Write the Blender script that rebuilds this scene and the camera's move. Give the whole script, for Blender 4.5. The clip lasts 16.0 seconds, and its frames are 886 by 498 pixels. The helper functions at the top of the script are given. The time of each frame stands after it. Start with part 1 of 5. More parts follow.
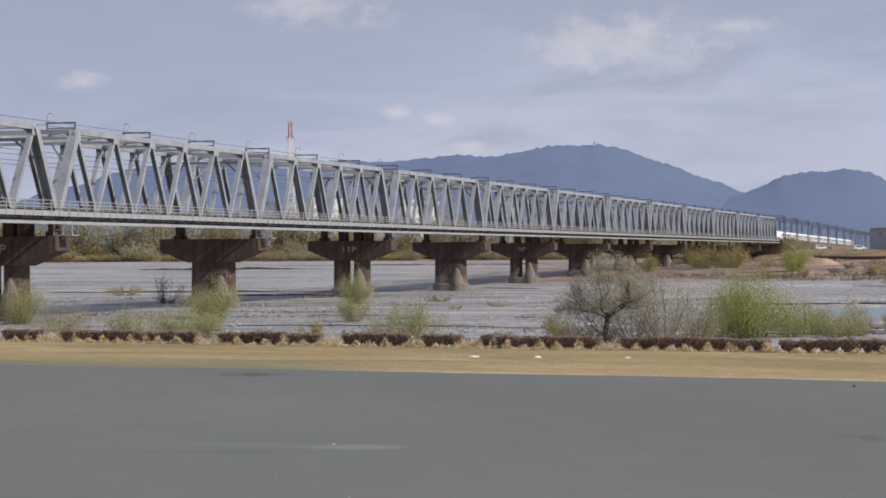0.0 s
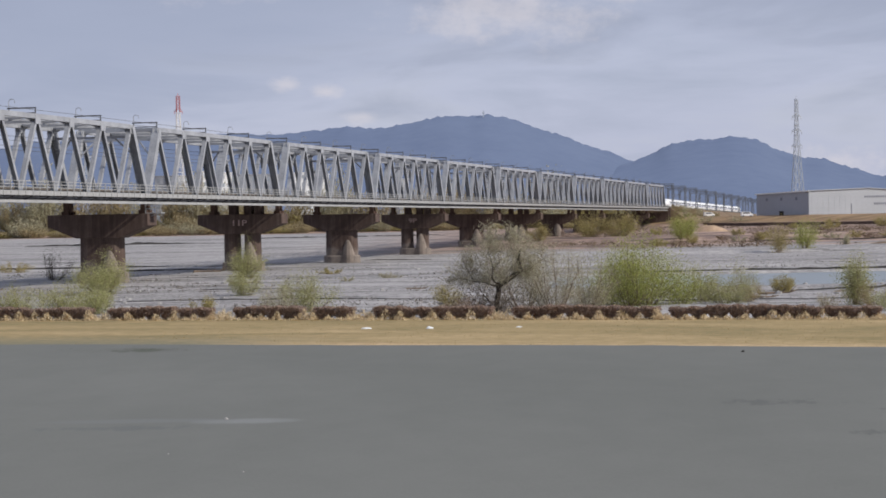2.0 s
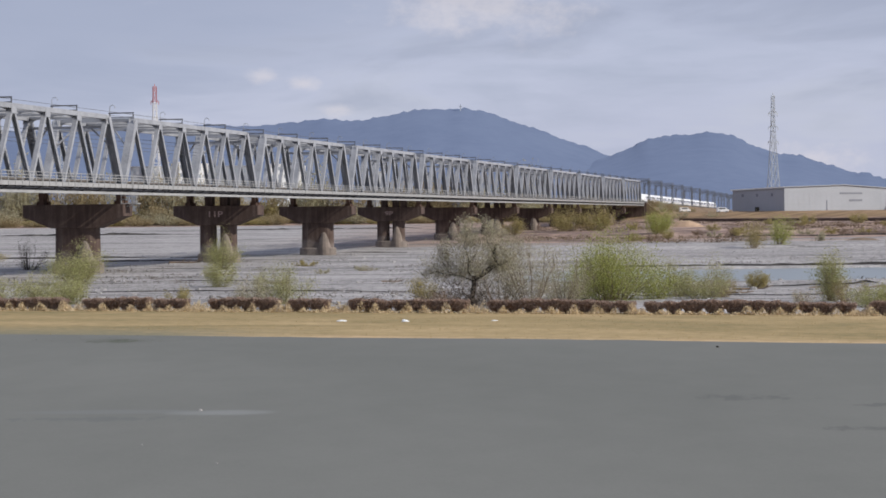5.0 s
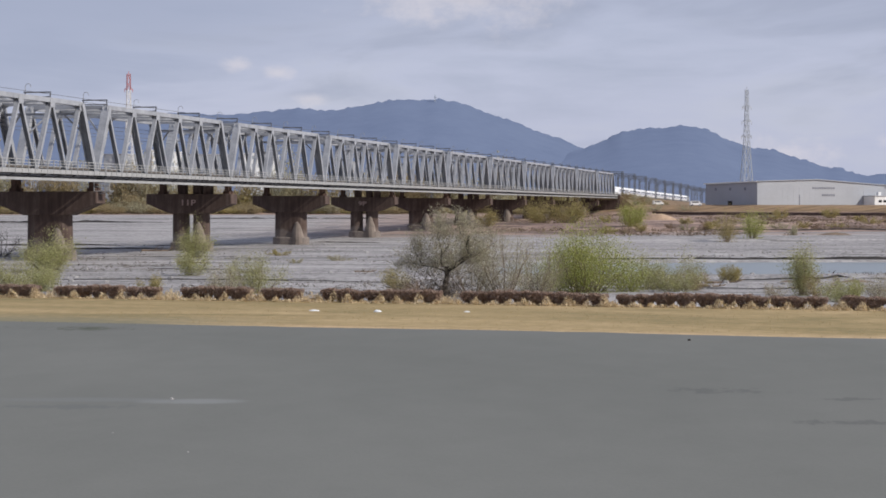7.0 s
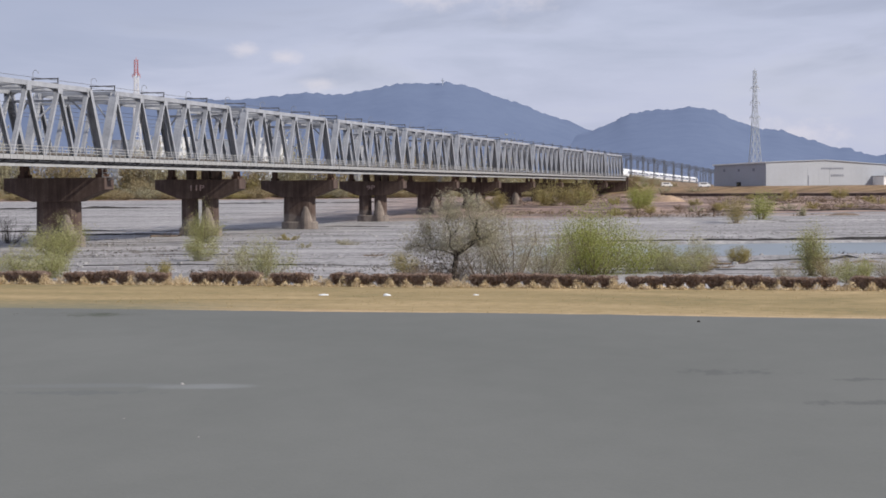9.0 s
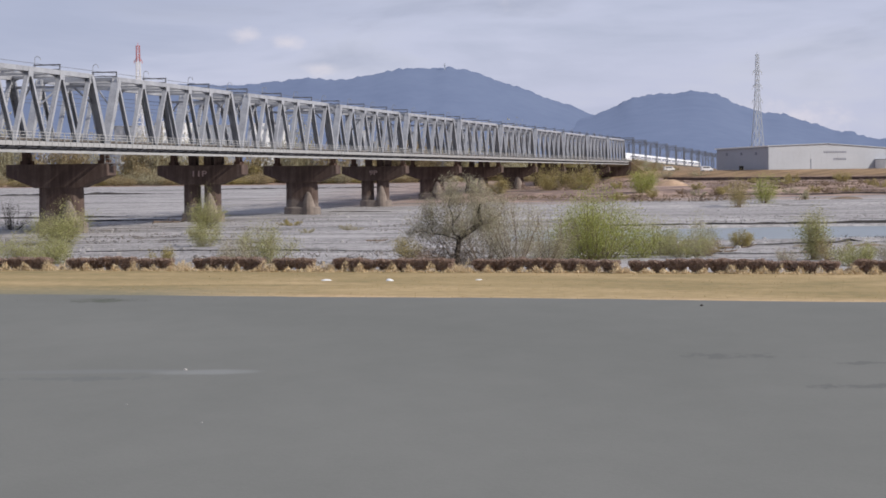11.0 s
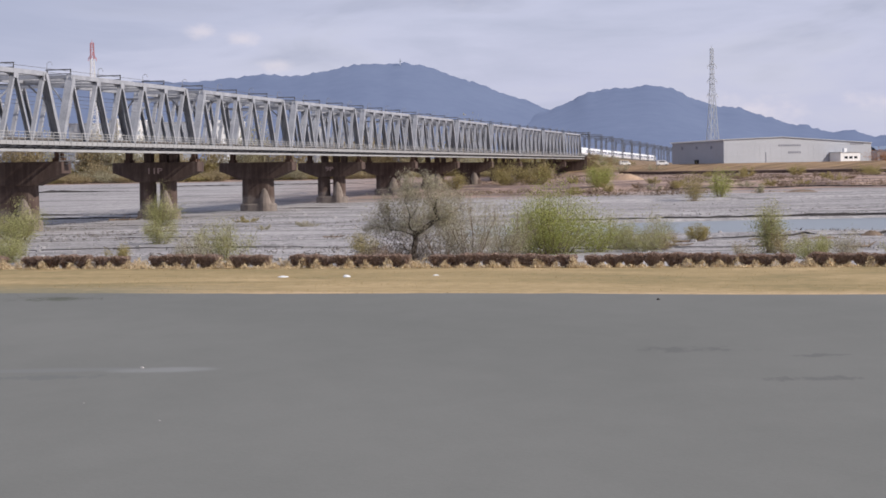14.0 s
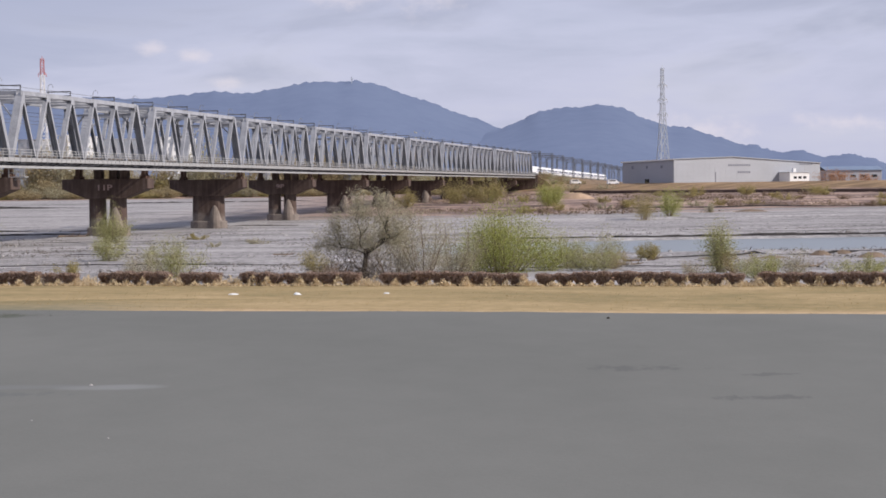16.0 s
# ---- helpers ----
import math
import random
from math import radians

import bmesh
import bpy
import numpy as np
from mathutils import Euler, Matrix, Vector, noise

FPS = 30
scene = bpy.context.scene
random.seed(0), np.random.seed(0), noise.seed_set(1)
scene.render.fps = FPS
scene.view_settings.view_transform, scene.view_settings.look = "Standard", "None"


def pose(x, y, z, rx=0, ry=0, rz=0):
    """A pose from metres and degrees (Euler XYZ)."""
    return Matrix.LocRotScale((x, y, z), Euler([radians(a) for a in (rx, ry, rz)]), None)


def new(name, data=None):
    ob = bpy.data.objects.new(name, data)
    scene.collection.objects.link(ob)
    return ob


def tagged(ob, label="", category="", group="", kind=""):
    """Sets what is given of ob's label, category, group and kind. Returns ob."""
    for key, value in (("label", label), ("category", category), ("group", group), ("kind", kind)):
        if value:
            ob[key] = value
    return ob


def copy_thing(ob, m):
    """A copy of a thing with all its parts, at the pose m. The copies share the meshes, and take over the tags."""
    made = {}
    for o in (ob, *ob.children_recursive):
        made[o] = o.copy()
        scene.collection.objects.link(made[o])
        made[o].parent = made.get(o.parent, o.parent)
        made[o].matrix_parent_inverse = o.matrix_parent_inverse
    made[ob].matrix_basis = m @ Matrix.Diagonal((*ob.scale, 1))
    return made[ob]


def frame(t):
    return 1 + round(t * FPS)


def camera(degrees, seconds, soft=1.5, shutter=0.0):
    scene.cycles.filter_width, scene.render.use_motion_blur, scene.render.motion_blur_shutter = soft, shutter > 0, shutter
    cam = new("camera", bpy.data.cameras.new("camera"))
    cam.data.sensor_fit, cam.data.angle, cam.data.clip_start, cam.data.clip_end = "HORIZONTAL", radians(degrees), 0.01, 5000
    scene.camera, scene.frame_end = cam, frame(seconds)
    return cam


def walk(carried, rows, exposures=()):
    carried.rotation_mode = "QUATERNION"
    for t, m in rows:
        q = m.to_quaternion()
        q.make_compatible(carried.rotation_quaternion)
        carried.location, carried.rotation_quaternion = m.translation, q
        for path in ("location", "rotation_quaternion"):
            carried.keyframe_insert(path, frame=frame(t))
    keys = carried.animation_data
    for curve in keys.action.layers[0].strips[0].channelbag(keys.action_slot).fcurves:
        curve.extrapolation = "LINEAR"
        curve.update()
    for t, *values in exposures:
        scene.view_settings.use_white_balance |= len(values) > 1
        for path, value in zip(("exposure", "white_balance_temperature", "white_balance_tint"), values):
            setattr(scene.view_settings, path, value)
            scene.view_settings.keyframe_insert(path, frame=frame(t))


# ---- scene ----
EYE = 7.6  # above the gravel of the river bed
cam = camera(25.22, 16.0, soft=1.7)
ROWS = [  # seconds, yaw, pitch, roll
    (0, 4.612, 0.091, 0.274),
    (0.5, 2.845, -0.359, 0.692),
    (1, 2.730, -0.575, 1.047),
    (1.5, 1.080, -0.723, 0.818),
    (2, 1.456, -0.770, 1.069),
    (2.5, 1.669, -1.194, 0.435),
    (3, 1.717, -1.370, 0.276),
    (3.5, 1.764, -0.940, 0.682),
    (4, 1.502, -0.889, 1.045),
    (4.2, 1.109, -0.649, 1.049),
    (6.3, 0.487, -1.651, 0.027),
    (6.5, 0.018, -1.332, -0.115),
    (7, -0.000, -1.247, -0.000),
    (7.5, 0.297, -1.875, -0.032),
    (8, 0.004, -1.832, 0.195),
    (8.5, 0.666, -1.764, 0.595),
    (8.7, 0.288, -1.725, 0.470),
    (10.8, 0.166, -2.023, 0.409),
    (11, 0.315, -2.162, 0.642),
    (11.5, -0.445, -2.061, 0.789),
    (12, -1.167, -2.109, 0.830),
    (12.5, -1.290, -2.350, 0.832),
    (13, -1.025, -2.490, 0.902),
    (13.5, -1.176, -2.491, 1.014),
    (14, -0.949, -2.307, 1.008),
    (14.5, -1.498, -2.269, 0.889),
    (15, -2.677, -2.100, 0.283),
    (15.5, -2.256, -2.217, 0.540),
    (16, -2.366, -1.804, 0.728),
]
walk(cam, [(t, pose(0, 0, EYE, 90 + pitch, roll, yaw)) for t, yaw, pitch, roll in ROWS],
     [(0, 0.0, 6600, 10), (1.5, 0.0, 6600, 10), (3, 0.08, 6600, 10), (4, 0.08, 6600, 10), (6.5, 0.05, 6600, 10.5), (8, 0.1, 6620, 11), (8.5, 0.15, 6620, 11), (11, 0.16, 6650, 12), (13, 0.19, 6700, 14), (16, 0.21, 6700, 14.5)])

# ---- world and sun ----
SUN_EL, SUN_TO = radians(35.5), Vector((0.924, -0.382, 0)).normalized()
sun = new("sun", bpy.data.lights.new("sun", "SUN"))
sun.data.energy, sun.data.angle, sun.data.color = 3.5, radians(0.53), (1.0, 0.95, 0.87)
to_sun = SUN_TO * math.cos(SUN_EL) + Vector((0, 0, math.sin(SUN_EL)))
sun.matrix_world = to_sun.to_track_quat("Z", "Y").to_matrix().to_4x4()


class Nodes:
    """Short hand for building node trees."""

    def __init__(self, tree):
        self.t = tree
        tree.nodes.clear()

    def add(self, kind, **kw):
        n = self.t.nodes.new(kind)
        ins = kw.pop("ins", {})
        if "operation" in kw:
            n.operation = kw["operation"]
        if "use_clamp" in kw:
            n.use_clamp = kw["use_clamp"]
        if "data_type" in kw:
            n.data_type, n.blend_type = kw["data_type"], kw["blend_type"]
        if "interpolation_type" in kw:
            n.interpolation_type = kw["interpolation_type"]
        for k, v in ins.items():
            if isinstance(v, bpy.types.NodeSocket):
                self.t.links.new(v, n.inputs[k])
            else:
                n.inputs[k].default_value = v
        return n

    def math(self, op, a, b=0.0, c=0.0, clamp=False):
        n = self.add("ShaderNodeMath", operation=op, use_clamp=clamp, ins={0: a, 1: b, 2: c})
        return n.outputs[0]

    def noise(self, vec, scale, detail=4.0, rough=0.55, dist=0.0):
        return self.add("ShaderNodeTexNoise", ins={"Vector": vec, "Scale": scale, "Detail": detail, "Roughness": rough, "Distortion": dist}).outputs[0]

    def ramp(self, fac, *stops):
        n = self.add("ShaderNodeValToRGB", ins={0: fac})
        e = n.color_ramp.elements
        while len(e) < len(stops):
            e.new(0.5)
        for el, (p, col) in zip(e, stops):
            el.position = p
            el.color = (*col, 1) if len(col) == 3 else (col[0],) * 3 + (1,)
        return n.outputs[0]

    def mix(self, fac, a, b, blend="MIX"):
        n = self.add("ShaderNodeMix", data_type="RGBA", blend_type=blend)
        for i, v in ((0, fac), (6, a), (7, b)):
            if isinstance(v, bpy.types.NodeSocket):
                self.t.links.new(v, n.inputs[i])
            else:
                n.inputs[i].default_value = v if i == 0 or len(v) == 4 else (*v, 1)
        return n.outputs[2]

    def remap(self, v, a, b, lo=0.0, hi=1.0, smooth=True):
        n = self.add("ShaderNodeMapRange", interpolation_type="SMOOTHSTEP" if smooth else "LINEAR", ins={0: v, 1: a, 2: b, 3: lo, 4: hi})
        return n.outputs[0]

    def scaled(self, vec, s):
        return self.add("ShaderNodeVectorMath", operation="MULTIPLY", ins={0: vec, 1: s}).outputs[0]


world = bpy.data.worlds.new("world")
scene.world = world
world.use_nodes = True
W = Nodes(world.node_tree)
sky = W.add("ShaderNodeTexSky")
sky.sky_type, sky.sun_disc, sky.sun_elevation, sky.sun_rotation = "NISHITA", False, SUN_EL, math.atan2(SUN_TO.x, SUN_TO.y)
sky.air_density, sky.dust_density = 1.2, 2.0
blue = W.scaled(sky.outputs[0], (0.085, 0.085, 0.085))
way = W.add("ShaderNodeTexCoord").outputs["Generated"]
flat = W.scaled(way, (1.0, 1.0, 4.5))
big = W.noise(flat, 7.0, 5.0, 0.55, 0.5)
wisp = W.noise(W.scaled(way, (1.0, 1.0, 5.0)), 16.0, 5.0, 0.6, 0.4)
tone = W.math("ADD", W.math("MULTIPLY", big, 0.75), W.math("MULTIPLY", wisp, 0.25))
grey = W.ramp(tone, (0.34, (0.44, 0.49, 0.66)), (0.5, (0.52, 0.565, 0.75)), (0.66, (0.57, 0.61, 0.76)))
veil = W.mix(0.82, blue, grey)
# heaped clouds: bearing and height as tangents, half width, half height
CLOUDS = [(0.010, 0.104, 0.042, 0.012), (-0.104, 0.071, 0.007, 0.0035), (-0.083, 0.067, 0.007, 0.003), (-0.067, 0.054, 0.009, 0.0035),
          (0.17, 0.026, 0.028, 0.007), (-0.266, 0.088, 0.012, 0.005), (-0.142, 0.124, 0.032, 0.009), (0.07, 0.113, 0.02, 0.004), (0.245, 0.03, 0.02, 0.004)]
rag = W.math("SUBTRACT", W.noise(W.scaled(way, (1.0, 1.0, 1.6)), 48.0, 5.0, 0.62), 0.5)
split = W.add("ShaderNodeSeparateXYZ", ins={0: way})
tx = W.math("DIVIDE", split.outputs[0], W.math("MAXIMUM", split.outputs[1], 0.05))
tz = W.math("DIVIDE", split.outputs[2], W.math("MAXIMUM", split.outputs[1], 0.05))
height = W.add("ShaderNodeSeparateXYZ", ins={0: way}).outputs[2]
deck = W.remap(W.math("ADD", height, W.math("MULTIPLY", W.math("SUBTRACT", big, 0.5), 0.22)), 0.06, 0.125)
veil = W.mix(W.math("MULTIPLY", deck, 0.8), veil, (0.33, 0.375, 0.50))
bank = W.math("ADD", W.math("POWER", W.math("DIVIDE", W.math("ADD", tx, 0.26), 0.22), 2.0), W.math("POWER", W.math("DIVIDE", W.math("SUBTRACT", tz, 0.105), 0.065), 2.0))
bank = W.remap(W.math("ADD", bank, W.math("MULTIPLY", W.math("SUBTRACT", big, 0.5), 3.0)), 1.3, -0.2)
veil = W.mix(W.math("MULTIPLY", bank, 0.75), veil, (0.34, 0.39, 0.53))
heap = None
for cx, cz, rx, rz in CLOUDS:
    dx = W.math("DIVIDE", W.math("SUBTRACT", tx, cx), rx)
    dz = W.math("DIVIDE", W.math("SUBTRACT", tz, cz), rz)
    d = W.math("SQRT", W.math("ADD", W.math("MULTIPLY", dx, dx), W.math("MULTIPLY", dz, dz)))
    d = W.math("ADD", d, W.math("MULTIPLY", rag, 3.6))
    m = W.remap(d, 1.5, -0.2)
    heap = m if heap is None else W.math("MAXIMUM", heap, m)
veil = W.mix(W.math("MULTIPLY", heap, 0.45), veil, (0.74, 0.70, 0.73))
W.add("ShaderNodeOutputWorld", ins={0: W.add("ShaderNodeBackground", ins={0: veil, 1: 1.0}).outputs[0]})


# ---- materials ----
def material(name, rough=0.8, metal=0.0):
    m = bpy.data.materials.new(name)
    m.use_nodes = True
    n = Nodes(m.node_tree)
    b = n.add("ShaderNodeBsdfPrincipled", ins={"Roughness": rough, "Metallic": metal})
    b.inputs["Specular IOR Level"].default_value = 0.3
    n.add("ShaderNodeOutputMaterial", ins={0: b.outputs[0]})
    return m, n, b


def plain(name, col, rough=0.75, metal=0.0, scale=2.0, vary=0.25, bump=0.0, fine=12.0):
    """A paint or stone whose tone wanders at two scales."""
    m, n, b = material(name, rough, metal)
    v = n.add("ShaderNodeTexCoord").outputs["Object"]
    a = n.noise(v, scale, 5.0)
    c = n.noise(v, scale * fine, 3.0)
    t = n.math("ADD", n.math("MULTIPLY", a, 0.65), n.math("MULTIPLY", c, 0.35))
    lo = tuple(x * (1 - vary) for x in col)
    hi = tuple(min(1, x * (1 + vary)) for x in col)
    n.t.links.new(n.ramp(t, (0.32, lo), (0.68, hi)), b.inputs["Base Color"])
    if bump:
        h = n.add("ShaderNodeBump", ins={"Strength": bump, "Distance": 0.05, "Height": c})
        n.t.links.new(h.outputs[0], b.inputs["Normal"])
    return m


def leafy(name, dark, light, through_leaf=0.4):
    """Leaves or twigs, each clump with its own tone."""
    m, n, b = material(name, 0.65)
    r = n.add("ShaderNodeNewGeometry").outputs["Random Per Island"]
    v = n.add("ShaderNodeTexCoord").outputs["Object"]
    t = n.math("ADD", n.math("MULTIPLY", r, 0.6), n.math("MULTIPLY", n.noise(v, 0.8, 3.0), 0.4))
    col = n.ramp(t, (0.15, dark), (0.85, light))
    n.t.links.new(col, b.inputs["Base Color"])
    if through_leaf:
        tr = n.add("ShaderNodeBsdfTranslucent", ins={0: col})
        mx = n.add("ShaderNodeMixShader", ins={0: through_leaf, 1: b.outputs[0], 2: tr.outputs[0]})
        n.t.links.new(mx.outputs[0], n.t.nodes["Material Output"].inputs[0])
    return m


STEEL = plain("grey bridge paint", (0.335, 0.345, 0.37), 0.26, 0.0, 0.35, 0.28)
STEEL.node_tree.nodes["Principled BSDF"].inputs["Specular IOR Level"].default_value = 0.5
STEEL_DARK = plain("plain dark steel", (0.10, 0.10, 0.105), 0.6, 0.0, 0.5, 0.3)
PORTAL = plain("grey portal steel", (0.17, 0.18, 0.20), 0.6, 0.0, 0.5, 0.2)
RUST = plain("rusty bearing steel", (0.10, 0.06, 0.045), 0.8, 0.0, 1.0, 0.4)
RAIL = plain("walkway rail paint", (0.36, 0.36, 0.36), 0.5, 0.0, 0.6, 0.2)
BALLAST = plain("track ballast", (0.16, 0.14, 0.12), 0.95, 0.0, 3.0, 0.4, 0.4)
BARK = plain("dark bark", (0.035, 0.028, 0.023), 0.9, 0.0, 3.0, 0.4)
TWIG = leafy("grey twigs", (0.22, 0.19, 0.15), (0.44, 0.385, 0.31), 0.2)
TWIG_BROWN = leafy("brown twigs", (0.17, 0.12, 0.085), (0.34, 0.25, 0.18), 0.2)
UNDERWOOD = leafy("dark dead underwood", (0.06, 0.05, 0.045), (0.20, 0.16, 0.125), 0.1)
LEAF_OLIVE = leafy("dull olive leaves", (0.36, 0.335, 0.225), (0.52, 0.485, 0.335))
LEAF_FRESH = leafy("fresh willow leaves", (0.285, 0.31, 0.08), (0.44, 0.45, 0.155))
LEAF_PALE = leafy("pale willow leaves", (0.31, 0.315, 0.125), (0.47, 0.455, 0.215))
LEAF_SCRUB = leafy("yellowed scrub leaves", (0.30, 0.255, 0.095), (0.46, 0.39, 0.18))
HEDGE = leafy("brown winter hedge", (0.28, 0.20, 0.16), (0.45, 0.335, 0.27), 0.4)
STRAW = leafy("dry straw", (0.56, 0.44, 0.27), (0.80, 0.67, 0.46), 0.3)
LEAF_TAN = leafy("dry tan scrub leaves", (0.28, 0.225, 0.125), (0.45, 0.37, 0.215))
LEAF_RUST = leafy("rust-red scrub leaves", (0.36, 0.20, 0.12), (0.55, 0.33, 0.21))
WHITE = plain("white paint", (0.80, 0.80, 0.80), 0.4, 0.0, 0.5, 0.08)
TRAIN_WHITE = plain("white train paint", (0.85, 0.86, 0.88), 0.3, 0.0, 0.2, 0.05)
TRAIN_BLUE = plain("blue train stripe", (0.03, 0.07, 0.25), 0.35)
GLASS = plain("dark glazing", (0.025, 0.03, 0.035), 0.12, 0.0, 0.3, 0.2)
UNDER = plain("grey train skirt", (0.30, 0.31, 0.33), 0.5)
LATTICE = plain("pale galvanised lattice", (0.47, 0.51, 0.56), 0.45, 0.0, 0.2, 0.1)
# red lightened to carry the haze of its distance
RED = plain("haze-paled red tower paint", (0.50, 0.20, 0.21), 0.5, 0.0, 0.3, 0.15)
SHED_LIGHT = plain("pale sheet cladding", (0.40, 0.42, 0.46), 0.55, 0.0, 0.08, 0.07)
SHED_DARK = plain("grey sheet cladding", (0.36, 0.375, 0.425), 0.55, 0.0, 0.08, 0.08)
ROOF_BLUE = plain("blue metal roof", (0.17, 0.23, 0.33), 0.4, 0.0, 0.1, 0.12)
SIGN = plain("faded sign lettering", (0.20, 0.21, 0.25), 0.6)
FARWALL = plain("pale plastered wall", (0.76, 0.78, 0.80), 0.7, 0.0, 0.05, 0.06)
PANE_FAR = plain("distant window glass", (0.34, 0.38, 0.43), 0.3)
NUMBER = plain("faded painted number", (0.42, 0.31, 0.29), 0.8, 0.0, 2.0, 0.3)
STONE = plain("pale river stone", (0.33, 0.32, 0.315), 0.9, 0.0, 1.5, 0.3, 0.3)
DRIFT = plain("bleached driftwood", (0.20, 0.15, 0.11), 0.9, 0.0, 2.0, 0.35)


def pier_concrete():
    m, n, b = material("stained pier concrete", 0.9)
    v = n.add("ShaderNodeTexCoord").outputs["Object"]
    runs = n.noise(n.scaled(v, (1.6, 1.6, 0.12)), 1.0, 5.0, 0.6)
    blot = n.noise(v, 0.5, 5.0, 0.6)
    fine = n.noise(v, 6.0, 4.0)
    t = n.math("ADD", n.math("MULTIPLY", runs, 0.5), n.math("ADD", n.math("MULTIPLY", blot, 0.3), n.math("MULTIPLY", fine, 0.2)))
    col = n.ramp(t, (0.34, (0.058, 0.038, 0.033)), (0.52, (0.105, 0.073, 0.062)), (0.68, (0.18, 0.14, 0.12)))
    # paler concrete low down, with a ragged upper edge
    p = n.add("ShaderNodeSeparateXYZ", ins={0: v})
    pale_low = n.remap(n.math("ADD", p.outputs[2], n.math("MULTIPLY", n.math("SUBTRACT", blot, 0.5), 5.0)), 3.6, 1.2, 0.0, 0.75)
    col = n.mix(pale_low, col, n.ramp(fine, (0.35, (0.20, 0.17, 0.15)), (0.65, (0.34, 0.30, 0.27))))
    n.t.links.new(col, b.inputs["Base Color"])
    h = n.add("ShaderNodeBump", ins={"Strength": 0.3, "Distance": 0.05, "Height": fine})
    n.t.links.new(h.outputs[0], b.inputs["Normal"])
    return m


CONC_DARK = pier_concrete()
CONC_PALE = plain("pale footing concrete", (0.245, 0.205, 0.18), 0.9, 0.0, 0.6, 0.35, 0.2)


def river_bed():
    """Grey cobbles and sand, with damp streaks along the flow and dry scrub earth towards the far bank."""
    m, n, b = material("river bed", 0.95)
    v = n.add("ShaderNodeTexCoord").outputs["Object"]
    p = n.add("ShaderNodeSeparateXYZ", ins={0: v})
    cob = n.noise(v, 1.1, 6.0, 0.72)
    wide = n.noise(n.scaled(v, (0.014, 0.05, 0.05)), 1.0, 5.0, 0.6, 0.4)
    streak = n.noise(n.scaled(v, (0.035, 0.28, 0.1)), 1.0, 5.0, 0.65, 0.3)
    t = n.math("ADD", n.math("MULTIPLY", cob, 0.42), n.math("ADD", n.math("MULTIPLY", wide, 0.22), n.math("MULTIPLY", streak, 0.36)))
    col = n.ramp(t, (0.41, (0.11, 0.105, 0.105)), (0.475, (0.265, 0.255, 0.255)), (0.575, (0.46, 0.44, 0.44)))
    earth = n.ramp(n.noise(n.scaled(v, (0.06, 0.05, 0.3)), 1.0, 6.0, 0.68), (0.38, (0.12, 0.088, 0.077)), (0.5, (0.285, 0.20, 0.168)), (0.62, (0.45, 0.33, 0.265)))
    # earth begins past the far gravel, sooner downstream than upstream
    edge = n.math("ADD", n.math("SUBTRACT", p.outputs[1], n.math("MULTIPLY", p.outputs[0], 0.25)), n.math("MULTIPLY", n.math("SUBTRACT", wide, 0.5), 130.0))
    far = n.remap(edge, 452.0, 476.0)
    up = n.remap(p.outputs[0], -60.0, 10.0)
    past = n.remap(p.outputs[1], 800.0, 850.0)
    col = n.mix(n.math("MAXIMUM", n.math("MULTIPLY", far, up), past), col, earth)
    straw = n.ramp(n.noise(n.scaled(v, (0.06, 0.3, 0.3)), 1.0, 5.0, 0.6), (0.35, (0.16, 0.108, 0.065)), (0.65, (0.37, 0.25, 0.145)))
    col = n.mix(n.remap(p.outputs[2], 4.6, 5.6), col, straw)
    turf = n.ramp(n.noise(v, 0.3, 5.0), (0.35, (0.30, 0.25, 0.16)), (0.65, (0.44, 0.36, 0.23)))
    col = n.mix(n.remap(n.math("ADD", p.outputs[1], n.math("MULTIPLY", p.outputs[0], 0.311)), 145.0, 142.5), col, turf)
    n.t.links.new(col, b.inputs["Base Color"])
    h = n.add("ShaderNodeBump", ins={"Strength": 0.7, "Distance": 0.35, "Height": cob})
    n.t.links.new(h.outputs[0], b.inputs["Normal"])
    return m


